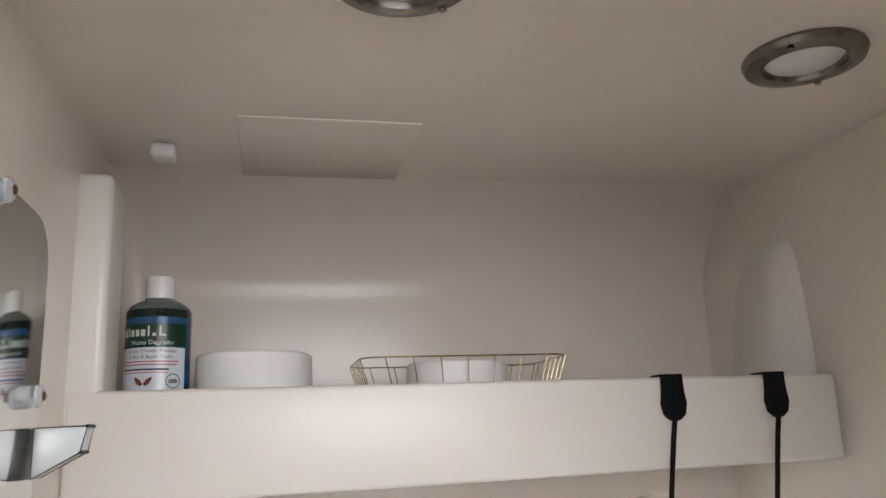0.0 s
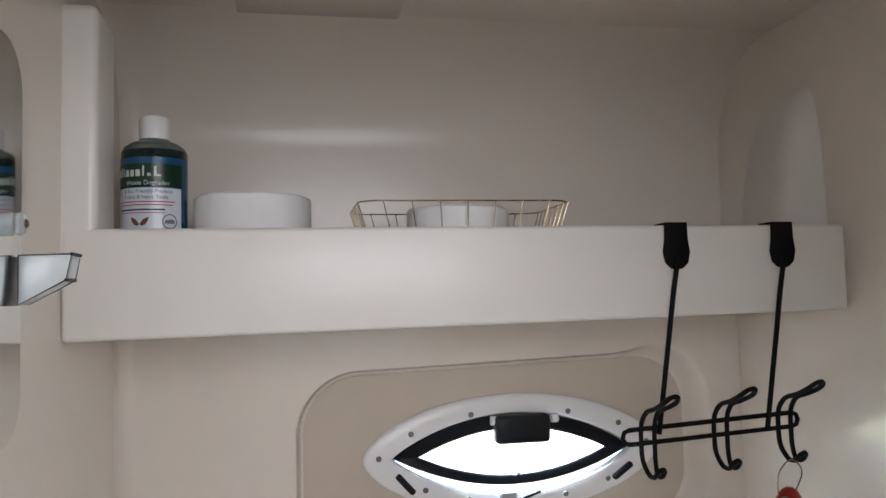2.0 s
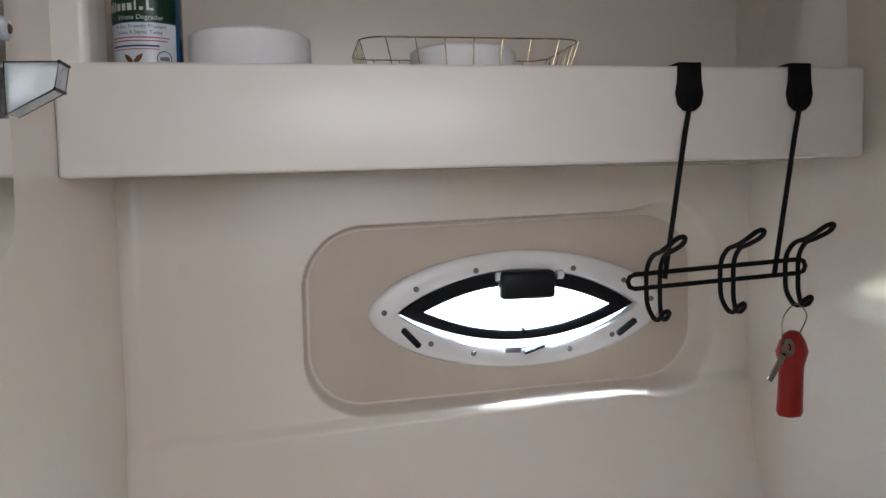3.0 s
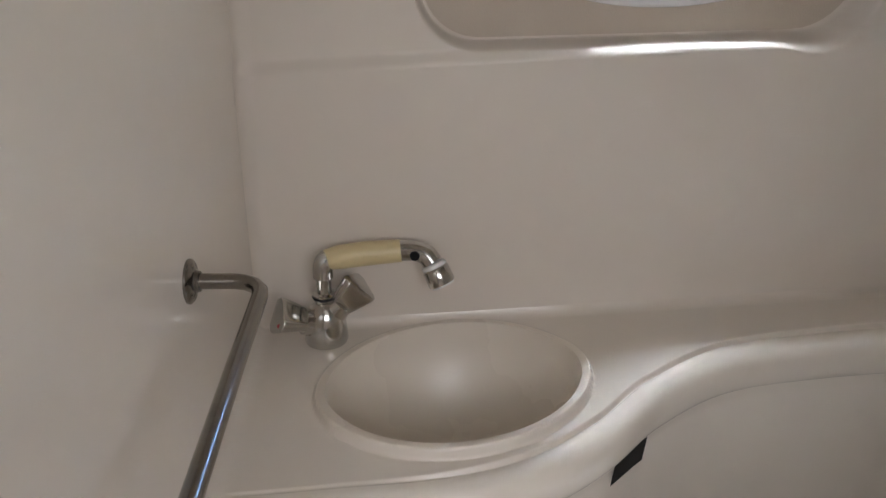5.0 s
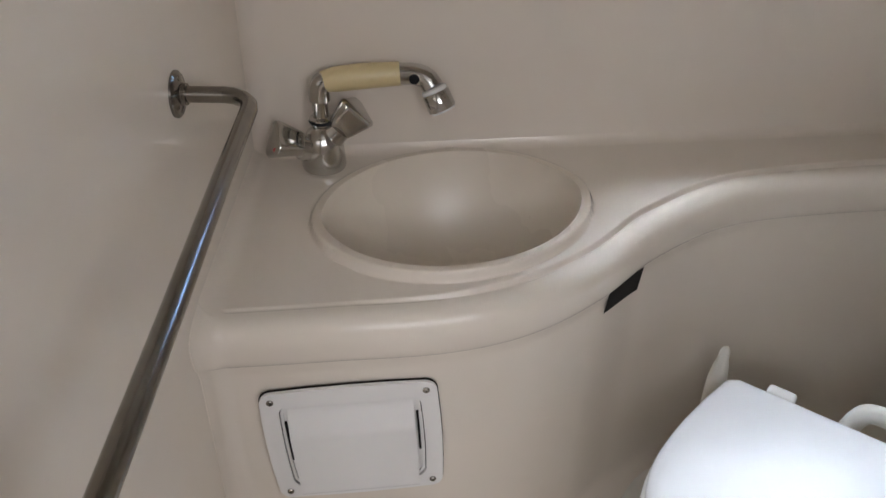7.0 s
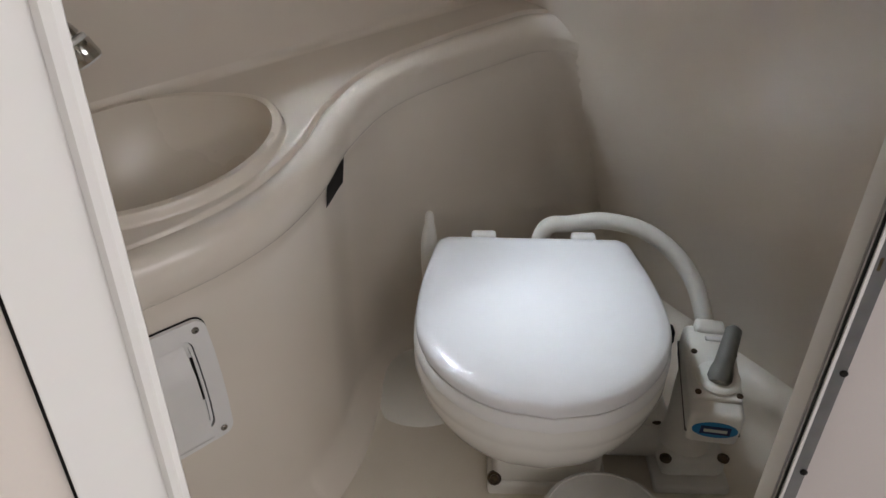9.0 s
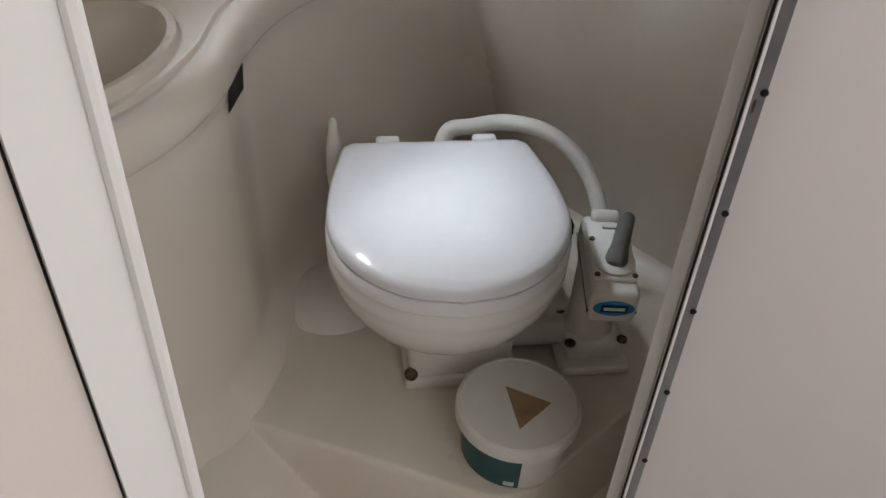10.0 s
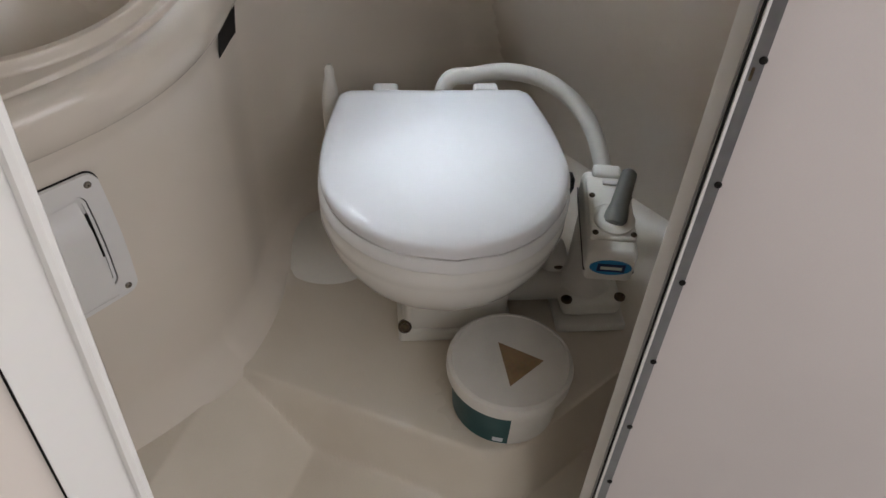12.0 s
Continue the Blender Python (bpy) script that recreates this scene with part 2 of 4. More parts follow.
SWEEP = [(-0.03, 0.780), (0.12, 0.785), (0.239, 0.793), (0.325, 0.818), (0.40, 0.866), (0.47, 0.932), (0.57, 0.992), (0.69, 1.011), (0.87, 1.015), (1.10, 1.018)]


def sweep_y(x):
    """A soft curve through the vanity's plan: a straight run, then a sweep back to a narrow ledge."""
    x = min(max(x, SWEEP[0][0]), SWEEP[-1][0] - 1e-6)
    i = max(k for k in range(len(SWEEP) - 1) if SWEEP[k][0] <= x)

    def slope(k):
        lo, hi = SWEEP[max(k - 1, 0)], SWEEP[min(k + 1, len(SWEEP) - 1)]
        return (hi[1] - lo[1]) / (hi[0] - lo[0])

    (xa, ya), (xb, yb) = SWEEP[i], SWEEP[i + 1]
    h = xb - xa
    t = (x - xa) / h
    return ya * (1 + 2 * t) * (1 - t) ** 2 + slope(i) * h * t * (1 - t) ** 2 + yb * t * t * (3 - 2 * t) + slope(i + 1) * h * t * t * (t - 1)


def front_y(x, z=0.90):
    """The vanity's front, with a round fillet where it runs into the bulging side wall."""
    near = min(max(right_x(z) - x, 0.0), 0.055)
    return sweep_y(x) - 0.055 + math.sqrt(0.055 ** 2 - (0.055 - near) ** 2)


def front_normal(x):
    e = 0.001
    t = Vector((2 * e, sweep_y(x + e) - sweep_y(x - e))).normalized()
    return Vector((t.y, -t.x))


def recess_edge(x, z):
    """Distance from the recess's rounded, slightly rising outline; minus inside."""
    z -= 0.030 * (x - 0.46)
    qx, qz = abs(x - 0.4615) - (0.2555 - 0.072), abs(z - 1.366) - (0.112 - 0.072)
    return math.hypot(max(qx, 0), max(qz, 0)) + min(max(qx, qz), 0) - 0.072


def recess(x, z):
    """0 outside, 1 inside the recess round the portlight."""
    soft = 0.005 + 0.018 * smooth(0.60, 0.70, x) + 0.003 * smooth(1.33, 1.25, z)
    return smooth(soft, -0.001, recess_edge(x, z))


PX, PZ = 0.478, 1.363


def back_y(x, z):
    zc = z - 0.055 * (x - 0.10)
    y = BACK - 0.010 * smooth(1.236, 1.218, zc) + 0.03 * recess(x, z)
    y += 0.030 * smooth(1.56, 1.60, z)
    top = CEIL - z
    if top < 0.13:
        y -= 0.13 - math.sqrt(max(0.13 ** 2 - (0.13 - top) ** 2, 0))
    left = x
    if left < 0.02:
        y -= 0.02 - math.sqrt(max(0.02 ** 2 - (0.02 - left) ** 2, 0))
    return y


def in_hole(x, z, half=0.056):
    u, v = (x - PX) / 0.168, (z - PZ) / half
    return abs(u) < 1 and abs(v) < (1 - u * u)


back = sheet(lambda u, z: (u * right_x(z), back_y(u * right_x(z), z), z), span(0.0, 1.0, 440), span(0.86, 1.20, 50) + span(1.20, 1.52, 300)[1:] + span(1.52, CEIL, 90)[1:], lambda u, z: not in_hole(u * right_x(z), z))
wall_back = solo("wall_outboard", back, GELWALL, "cream glossy moulded hull liner with a recess round the portlight", "wall", "structure")
# unseen skin keeps sky light out; its larger hole lets the window beam through
outer = sheet(lambda x, z: (x, 1.1545, z), span(-0.05, 1.25, 130), span(0.20, 2.0, 180), lambda x, z: not in_hole(x, z, 0.10))
solo("wall_hull_unseen", outer, TRIM, "unseen hull skin behind the liner that blocks daylight", "wall", "structure")

# beige lining inside the recess
outline = []
for i in range(160):
    a = 2 * math.pi * i / 160
    lo, hi = 0.0, 0.5
    for _ in range(24):
        mid = (lo + hi) / 2
        lo, hi = (mid, hi) if recess_edge(0.4615 + mid * math.cos(a), 1.366 + mid * math.sin(a)) < -0.004 else (lo, mid)
    outline.append((0.4615 + lo * math.cos(a), 1.366 + lo * math.sin(a)))
hole = [(PX + 0.172 * math.cos(2 * math.pi * i / 160), PZ + 0.056 * math.sin(2 * math.pi * i / 160)) for i in range(160)]
bm = moved(ring_prism(outline, hole, 0.003), Matrix.Translation((0, BACK + 0.0292, 0)) @ pose(0, 0, 0, 90))
part("recess_lining", bm, BEIGE, wall_back, "beige matt lining of the recess")

wall_left = solo("wall_left", box(-0.03, 0.0, 0.3425, 1.185, 0.25, 1.93), GEL, "cream glossy gelcoat side wall", "wall", "structure")
bm = sheet(lambda z, y: (right_x(z), y, z), span(0.25, 1.93, 84), span(0.3425, 1.185, 44))
wall_right = solo("wall_right", bm, GEL, "cream glossy bulging side wall", "wall", "structure")
solo("wall_right_backing", box(1.16, 1.19, 0.3425, 1.24, 0.25, 1.93), TRIM, "plain backing of the side wall", "wall", "structure")

bm = sheet(lambda x, y: (x, y, CEIL + 0.0004 * math.sin(x * 9)), span(-0.03, 1.15, 24), span(0.33, 1.24, 20))
ceiling = solo("ceiling", bm, GEL, "cream glossy moulded ceiling", "ceiling", "structure")


def floor_z(x, y):
    """The shower pan: a sunk foot well before the raised plinth of the toilet."""
    d1 = (Vector((x, y)) - Vector((0.33, 0.797))).dot(Vector((0.877, 0.480)))
    d2 = y - 0.462
    k = 0.04
    d = min(d1, d2)
    if d1 < k and d2 < k:
        d = k - math.hypot(k - d1, k - d2)
    # drafted face with a tight rounded brow and foot
    h = DECK - FLOOR
    rise = h + 3.6 * d
    rise = soft_min(rise, h, 0.006)
    z = FLOOR + soft_max(rise, 0.0, 0.006)
    # the well's side ramps up towards the vanity
    e = (Vector((x, y)) - Vector((0.33, 0.797))).dot(Vector((-0.52, 0.85)))
    z = soft_max(z, FLOOR + h * min(max((e + 0.125) / 0.125, 0.0), 1.05), 0.004)
    # coves at the side wall and the sill
    near = min(max(1.03 - x, 0.0), 0.06)
    z = max(z, DECK + 0.06 - math.sqrt(0.06 ** 2 - (0.06 - near) ** 2)) if y > 0.47 and x > 0.97 else z
    return max(z, FLOOR + 0.04 * smooth(0.385, 0.346, y))


bm = sheet(lambda x, y: (x, y, floor_z(x, y)), span(0.0, 1.10, 360), span(0.343, 1.12, 260))
solo("floor", bm, PAN, "cream moulded shower pan with a raised plinth", "floor", "structure")

# ---- vanity ----
vanity = thing("vanity", (0.3, 0.95, DECK), "cream moulded gelcoat vanity with an oval sink and curved front", "vanity")
SX, SY = 0.2445, 0.967
TURN = radians(7)


def sink_r(x, y):
    dx, dy = x - SX, y - SY
    u, v = dx * math.cos(TURN) + dy * math.sin(TURN), -dx * math.sin(TURN) + dy * math.cos(TURN)
    return math.hypot(u / 0.153, v / 0.1315)


def top_z(x, y):
    z = counter_z(x)
    r = sink_r(x, y)
    front = smooth(0.07, -0.05, y - SY - 0.25 * (x - SX))
    z += (0.003 + 0.009 * front) * smooth(1.055, 1.02, r) * smooth(0.93, 0.955, r)
    if r < 0.955:
        z -= 0.128 * (1 - (r / 0.955) ** 2.6) ** 0.75
    # a small step and groove run along the rolled edge
    edge = (y - front_y(x)) * -front_normal(x).y
    z += (0.25 + 0.75 * smooth(0.12, 0.32, x)) * (-0.0045 * smooth(0.0215, 0.0175, edge) - 0.0022 * smooth(0.0145, 0.0165, edge) * smooth(0.0205, 0.0180, edge))
    gap = BACK - 0.010 - y
    if gap < 0.014:
        z = max(z, counter_z(x) + 0.014 - math.sqrt(max(0.014 ** 2 - (0.014 - gap) ** 2, 0)))
    if x < 0.02:
        z = max(z, counter_z(x) + 0.02 - math.sqrt(max(0.02 ** 2 - (0.02 - x) ** 2, 0)))
    return z


LIP_IN = 0.010


def top_y(x, v):
    """Rows that follow the front edge closely, then run back to the wall."""
    y0 = front_y(x) + LIP_IN / -front_normal(x).y
    if v < 0.4:
        return y0 + 0.055 * v / 0.4
    return y0 + 0.055 + (BACK - 0.0655 - y0) * (v - 0.4) / 0.6


def top_point(x, v):
    y = top_y(x, v)
    return (x, y, top_z(x, y))


def off_sink(x, v):
    return sink_r(x, top_y(x, v)) > 0.97


def basin_point(r, a):
    u, v = 0.153 * r * math.cos(a), 0.1315 * r * math.sin(a)
    x, y = SX + u * math.cos(TURN) - v * math.sin(TURN), SY + u * math.sin(TURN) + v * math.cos(TURN)
    return (x, y, top_z(x, y) + 0.0007 - 0.0016 * smooth(1.01, 1.04, r))


part("countertop", sheet(top_point, span(0.0, 1.0, 320), span(0, 1, 170), off_sink), GEL, vanity)
basin = part("basin", sheet(basin_point, span(0.002, 0.80, 40) + span(0.80, 1.04, 44)[1:], span(0, 2 * math.pi, 128)), BOWL, vanity, "oval moulded sink bowl")


def face_out(z, z1):
    """How far the panel under the rolled edge stands out, down to the floor."""
    k = (z1 - z) / (z1 - 0.30)
    return 0.0005 + 0.0035 * smooth(0.03, 0.0, k) + 0.004 * k


def lip(x, s):
    """The rolled edge and the front below it: s from 0 at the top to 1 at the bottom."""
    nrm = front_normal(x)
    z0 = top_z(max(x, 0.0), front_y(x) + LIP_IN / -nrm.y)
    if s < 0.5:
        a = s / 0.5 * math.pi * 0.90
        if a < math.pi / 2:
            out, z = -LIP_IN + (LIP_IN + 0.012) * math.sin(a), z0 - 0.026 * (1 - math.cos(a))
        else:
            out, z = 0.002 + 0.010 * math.sin(a), z0 - 0.026 + 0.0275 * math.cos(a) / 0.951
    else:
        z1 = z0 - 0.0535
        z = z1 + (0.30 - z1) * (s - 0.5) / 0.5
        out = face_out(z, z1)
        low = floor_z(max(x, 0.02), max(front_y(x) - 0.03, 0.36))
        out += 0.032 * smooth(low + 0.06, low - 0.005, z) ** 2
    near = 0.026 - min(max(x, 0.0), 0.026)
    out += (0.026 - math.sqrt(0.026 ** 2 - near ** 2)) * smooth(0.0, 0.20, s)
    return (x + nrm.x * out, front_y(x, min(z, 0.90)) + nrm.y * out, z)


part("front", sheet(lip, span(-0.024, 1.09, 330), span(0, 0.5, 30) + span(0.5, 0.56, 10)[1:] + span(0.56, 1.0, 34)[1:]), GEL, vanity, "curved front with a rolled edge")
bm = lathe([(0.014, 0), (0.014, 0.001), (0.010, 0.002), (0.008, 0.001)], 24)
part("drain", moved(bm, Matrix.Translation((SX, SY, top_z(SX, SY) + 0.001))), STEEL, vanity, "steel sink drain")

# ---- shelf over the portlight ----
shelf = thing("overhead_shelf", (0.39, 1.0, 1.532), "cream gelcoat overhead shelf with a deep front board", "shelf")
bm = box(0.0, 0.7745, 0.886, 0.902, 1.532, 1.632)
for v in bm.verts:
    if v.co.z < 1.6:
        v.co.z += 0.010 * v.co.x / 0.77
bmesh.ops.bevel(bm, geom=bm.edges[:], offset=0.004, segments=3, profile=0.5, affect="EDGES")
part("front_board", bm, GELPALE, shelf)
part("shelf_board", box(0.0, 0.785, 0.9025, 1.149, 1.543, 1.565, 0.002), GEL, shelf)
left_rib = solo("wall_rib", box(-0.008, 0.030, 0.8868, 0.962, 1.600, 1.836, 0.008, 4), GELPALE, "rounded upright gelcoat rib beside the shelf", "trim", "structure")

# ---- right-hand upright fairing over the shelf ----
def bulge(t, z):
    h = math.sqrt(max(1 - ((z - 1.565) / 0.235) ** 2, 0))
    rise = smooth(0, 0.28, t) if t < 0.28 else 1 - smooth(0.28, 1, t)
    return (0.788 - 0.034 * rise * h, 0.915 + 0.22 * t * (0.5 + 0.5 * h) + 0.02 * (1 - h), z)


bm = sheet(bulge, span(0, 1, 40), span(1.565, 1.7998, 40))
solo("wall_fairing", bm, GELPALE, "arched gelcoat fairing beside the shelf", "trim", "structure")

# ceiling panel and its small catch
bm = box(0.143, 0.322, 0.852, 1.030, CEIL - 0.0012, CEIL + 0.004, 0.0010, 2)
part("inspection_panel", bm, GEL, ceiling, "flush rectangular panel")
catch = solo("ceiling_catch", box(0.054, 0.079, 0.928, 0.958, CEIL - 0.016, CEIL - 0.0005, 0.005), WHITEP, "small white plastic catch on the ceiling", "catch")


def downlight(x, y):
    t = thing("ceiling_light", (x, y, CEIL), "round brushed-metal ceiling downlight with frosted lens", "ceiling light", "ceiling downlights")
    m = Matrix.Translation((x, y, CEIL)) @ pose(0, 0, 0, 180)
    part("bezel", moved(lathe([(0.0495, -0.001), (0.0505, 0.003), (0.048, 0.008), (0.038, 0.011), (0.034, 0.009), (0.032, 0.003)], 48, False), m), STEEL, t)
    part("lens", moved(lathe([(0.033, 0.002), (0.030, 0.005), (0.018, 0.0075), (0.006, 0.0085)], 40), m), LAMPW, t, "frosted glass lens")
    for k in range(2):
        a = radians(40 + 180 * k)
        screw("screw", Vector((x + 0.043 * math.cos(a), y + 0.043 * math.sin(a), CEIL - 0.0102)), (0, 0, -1), t, 0.003)
    return t


downlight(0.259, 0.588)
downlight(0.616, 0.664)

# ---- portlight ----
port = thing("portlight", (PX, BACK + 0.03, PZ), "eye-shaped opening portlight with white frame and black rubber seal", "portlight")
FACE = BACK + 0.0255
UP = lambda y: Matrix.Translation((PX, y, PZ)) @ pose(0, 0, 0, 90)


def eye_line(a, b, p, n=120):
    """Two shallow arcs that meet at the ends; p rounds the ends."""
    out = []
    for i in range(n):
        t = 2 * math.pi * i / n
        c, s = math.cos(t), math.sin(t)
        u = math.copysign(abs(c) ** 0.82, c)
        high, low = b if isinstance(b, tuple) else (b, b)
        out.append((a * u, (high if s > 0 else low) * math.copysign(max(1 - u * u, 0) ** p, s)))
    return out


def eye_loft(rows, name, mat, label=""):
    bm = bmesh.new()
    rings = [[bm.verts.new((PX + u, y, PZ + v)) for u, v in eye_line(a, b, p)] for a, b, p, y in rows]
    for r0, r1 in zip(rings, rings[1:]):
        for i in range(len(r0)):
            bm.faces.new((r0[i], r0[(i + 1) % len(r0)], r1[(i + 1) % len(r0)], r1[i]))
    return part(name, bm, mat, port, label)


eye_loft([(0.1955, 0.0755, 0.60, FACE + 0.003), (0.1955, 0.0755, 0.60, FACE - 0.003), (0.194, 0.0742, 0.60, FACE - 0.006), (0.190, 0.071, 0.61, FACE - 0.0085), (0.170, 0.058, 0.76, FACE - 0.0085), (0.161, 0.052, 0.86, FACE - 0.006), (0.158, 0.050, 0.88, FACE - 0.001), (0.157, 0.049, 0.9, FACE + 0.004), (0.157, 0.049, 0.92, FACE + 0.008)], "flange", WHITEP, "white moulded flange and liner")
eye_loft([(0.1570, (0.0500, 0.0415), 0.92, FACE + 0.003), (0.1550, (0.0492, 0.0402), 0.95, FACE - 0.001), (0.130, (0.0335, 0.0318), 1.0, FACE + 0.000), (0.124, (0.0305, 0.0290), 1.0, FACE + 0.002), (0.124, (0.0305, 0.0290), 1.0, FACE + 0.005), (0.1570, (0.0500, 0.0415), 0.92, FACE + 0.006)], "seal", BLACKP, "black rubber seal")
bm = moved(prism(eye_line(0.132, 0.0345, 1.0), 0.002), UP(FACE + 0.006))
pane = part("pane", bm, GLASS, port, "clear acrylic pane")
pane.visible_shadow = False
bm = box(PX - 0.029, PX + 0.043, FACE - 0.024, FACE - 0.002, PZ + 0.014, PZ + 0.050, 0.006)
latch = part("latch", bm, BLACKP, port, "black plastic latch")
for dx in (-0.033, 0.047):
    bm = moved(lathe([(0.006, 0), (0.006, 0.008), (0.003, 0.010)], 16), Matrix.Translation((PX + dx, FACE - 0.012, PZ + 0.043)) @ pose(0, 0, 0, 0, 90))
    part("latch_lug", bm, WHITEP, latch)
for u, v in ((-0.176, 0.0), (-0.135, 0.028), (-0.058, 0.0485), (0.071, 0.047), (0.140, 0.029), (0.123, -0.042), (0.065, -0.058), (-0.063, -0.057), (-0.118, -0.042), (0.178, 0.003)):
    screw("screw", Vector((PX + u, FACE - 0.008, PZ + 0.003 + v)), (0, -1, 0), port, 0.0036, GREY)
for sx, tilt in ((-1, 48), (1, -35)):
    bm = moved(box(-0.016, 0.016, -0.008, 0.004, -0.004, 0.004, 0.003), pose(PX + sx * 0.143, FACE - 0.006, PZ - 0.030, 0, tilt, 0))
    part("dog_lever", bm, BLACKP, port, "black folding lever")
bm = moved(box(-0.011, 0.011, -0.004, 0.002, -0.004, 0.004, 0.002), pose(PX - 0.012, FACE - 0.008, PZ - 0.052, 0, 2, 0))
part("stay_plate", bm, ALU, port, "small metal stay plate")
bm = moved(box(-0.014, 0.014, -0.006, 0.002, -0.002, 0.002, 0.0015), pose(PX + 0.016, FACE - 0.011, PZ - 0.052, 0, -18, 0))
part("stay_lever", bm, BLACKP, port, "black stay lever")
bm = moved(lathe([(0.006, 0), (0.006, 0.006), (0.003, 0.009)], 18), Matrix.Translation((PX + 0.004, FACE + 0.004, PZ - 0.035)))
part("knob", bm, BLACKP, port)

# ---- left wall: mirror, bracket and rail ----
mirror = thing("wall_mirror", (0.008, 0.52, 1.487), "frameless rounded mirror fixed to the side wall", "mirror")
MX = Matrix(((0, 0, 1, 0), (1, 0, 0, 0), (0, 1, 0, 0), (0, 0, 0, 1)))
part("plate", moved(prism(rounded(0.352, 0.687, 1.479, 1.731, 0.032), 0.004, 0.001, 2), Matrix.Translation((0.0262, 0, 0)) @ MX), MIRROR, mirror, "silvered glass")
part("backing", moved(prism(rounded(0.356, 0.682, 1.484, 1.726, 0.030), 0.0255), Matrix.Translation((0.0003, 0, 0)) @ MX), WHITEP, mirror, "white mirror base")
for y, z in ((0.590, 1.727), (0.681, 1.617)):
    c = part("clip", moved(lathe([(0.0075, 0), (0.0075, 0.002), (0.006, 0.0035), (0.003, 0.004)], 24), Matrix.Translation((0.0303, y, z)) @ pose(0, 0, 0, 0, 90)), ACRYL, mirror, "clear plastic mirror clip")
    screw("screw", Vector((0.0340, y, z)), (1, 0, 0), c, 0.003, SCREW)
bracket = thing("shelf_bracket", (0.031, 0.69, 1.565), "clear acrylic wedge-shaped bracket on the mirror", "bracket")
wedge = [(0.0306, 1.597), (0.062, 1.5975), (0.0588, 1.5810), (0.0306, 1.5655)]
part("block", moved(prism(wedge, 0.022, 0.001, 2), pose(0, 0.701, 0, 90)), ACRYL, bracket)
# thin dark tubes paint in the dark look of the clear block's edges
for y in (0.679, 0.701):
    part("edge_outline", tube([(u, y, v) for u, v in wedge], 0.0005, 6, True), BLACKP, bracket, "dark outline painted along the acrylic's edge")
for u, v in wedge[1:3]:
    part("edge_outline", tube([(u, 0.679, v), (u, 0.701, v)], 0.0012, 6), BLACKP, bracket, "dark outline painted along the acrylic's edge")

rail = thing("towel_rail", (0.0, 0.64, 1.09), "bent stainless steel grab rail along the side wall", "towel rail")
path = [(0.004, 0.838, 1.092), (0.040, 0.838, 1.092)] + [(0.040 + 0.028 * math.sin(radians(a)), 0.838 - 0.028 * (1 - math.cos(radians(a))), 1.092) for a in (22, 45, 68, 90)] + [(0.069, 0.70, 1.092), (0.072, 0.55, 1.092), (0.074, 0.402, 1.092)] + [(0.074 - 0.024 * (1 - math.cos(radians(a))), 0.402 - 0.024 * math.sin(radians(a)), 1.092) for a in (30, 60, 90)] + [(0.003, 0.378, 1.092)]
part("bar", tube(path, 0.0072, 18), STEEL, rail)
for y in (0.838, 0.378):
    fl = part("flange", moved(lathe([(0.0205, 0), (0.0205, 0.002), (0.0185, 0.004), (0.010, 0.006), (0.0095, 0.010)], 36), Matrix.Translation((0.0003, y, 1.092)) @ pose(0, 0, 0, 0, 90)), STEEL, rail, "round wall flange")
    for k in range(3):
        a = radians(90 + 120 * k)
        screw("screw", Vector((0.0042, y + 0.0145 * math.cos(a), 1.092 + 0.0145 * math.sin(a))), (1, 0, 0), fl, 0.0028)

# ---- things on the shelf ----
SHELF = 1.565


def cylinder_patch(cx, cy, r, a0, a1, z0, z1, off):
    return sheet(lambda a, z: (cx + (r + off) * math.sin(radians(a)), cy - (r + off) * math.cos(radians(a)), z), span(a0, a1, 16), [z0, z1])


BX, BY, BR = 0.066, 0.966, 0.0315
bottle = thing("waste_treatment_bottle", (BX, BY, SHELF), "dark green bottle with blue and white label and white cap", "bottle")
part("body", moved(lathe([(0.027, 0), (0.031, 0.003), (BR, 0.008), (BR, 0.1475), (0.0310, 0.1490)], 44), Matrix.Translation((BX, BY, SHELF))), BOTTLE, bottle)
part("shoulder", moved(lathe([(0.0308, 0.1490), (0.0290, 0.1530), (0.0230, 0.1575), (0.0150, 0.1605), (0.0135, 0.166)], 44), Matrix.Translation((BX, BY, SHELF))), SHOULDER, bottle, "empty grey-green bottle shoulder")
cap = part("cap", moved(lathe([(0.0142, 0.160), (0.0146, 0.162), (0.0146, 0.182), (0.0132, 0.1845)], 40), Matrix.Translation((BX, BY, SHELF))), WHITEP, bottle, "white screw cap")
label = part("label", cylinder_patch(BX, BY, BR, -72, 72, SHELF + 0.03, SHELF + 0.1405, 0.0004), LBLUE, bottle, "blue, green and white printed label")
part("label_band", cylinder_patch(BX, BY, BR, -70, 60, SHELF + 0.1115, SHELF + 0.1340, 0.0008), LGREEN, label)
part("label_field", cylinder_patch(BX, BY, BR, -70, 58, SHELF + 0.035, SHELF + 0.1105, 0.0008), LWHITE, label)
for a0, a1, h in ((-66, -58, 0.007), (-56, -52, 0.009), (-49, -46, 0.008), (-43, -36, 0.0065), (-33, -26, 0.0065), (-23, -15, 0.0065), (-11, -8, 0.010), (-3, 3, 0.003), (8, 12, 0.010), (12.5, 19, 0.002)):
    part("label_mark", cylinder_patch(BX, BY, BR, a0, a1, SHELF + 0.1215, SHELF + 0.1215 + h, 0.0012), LTEXT, label)
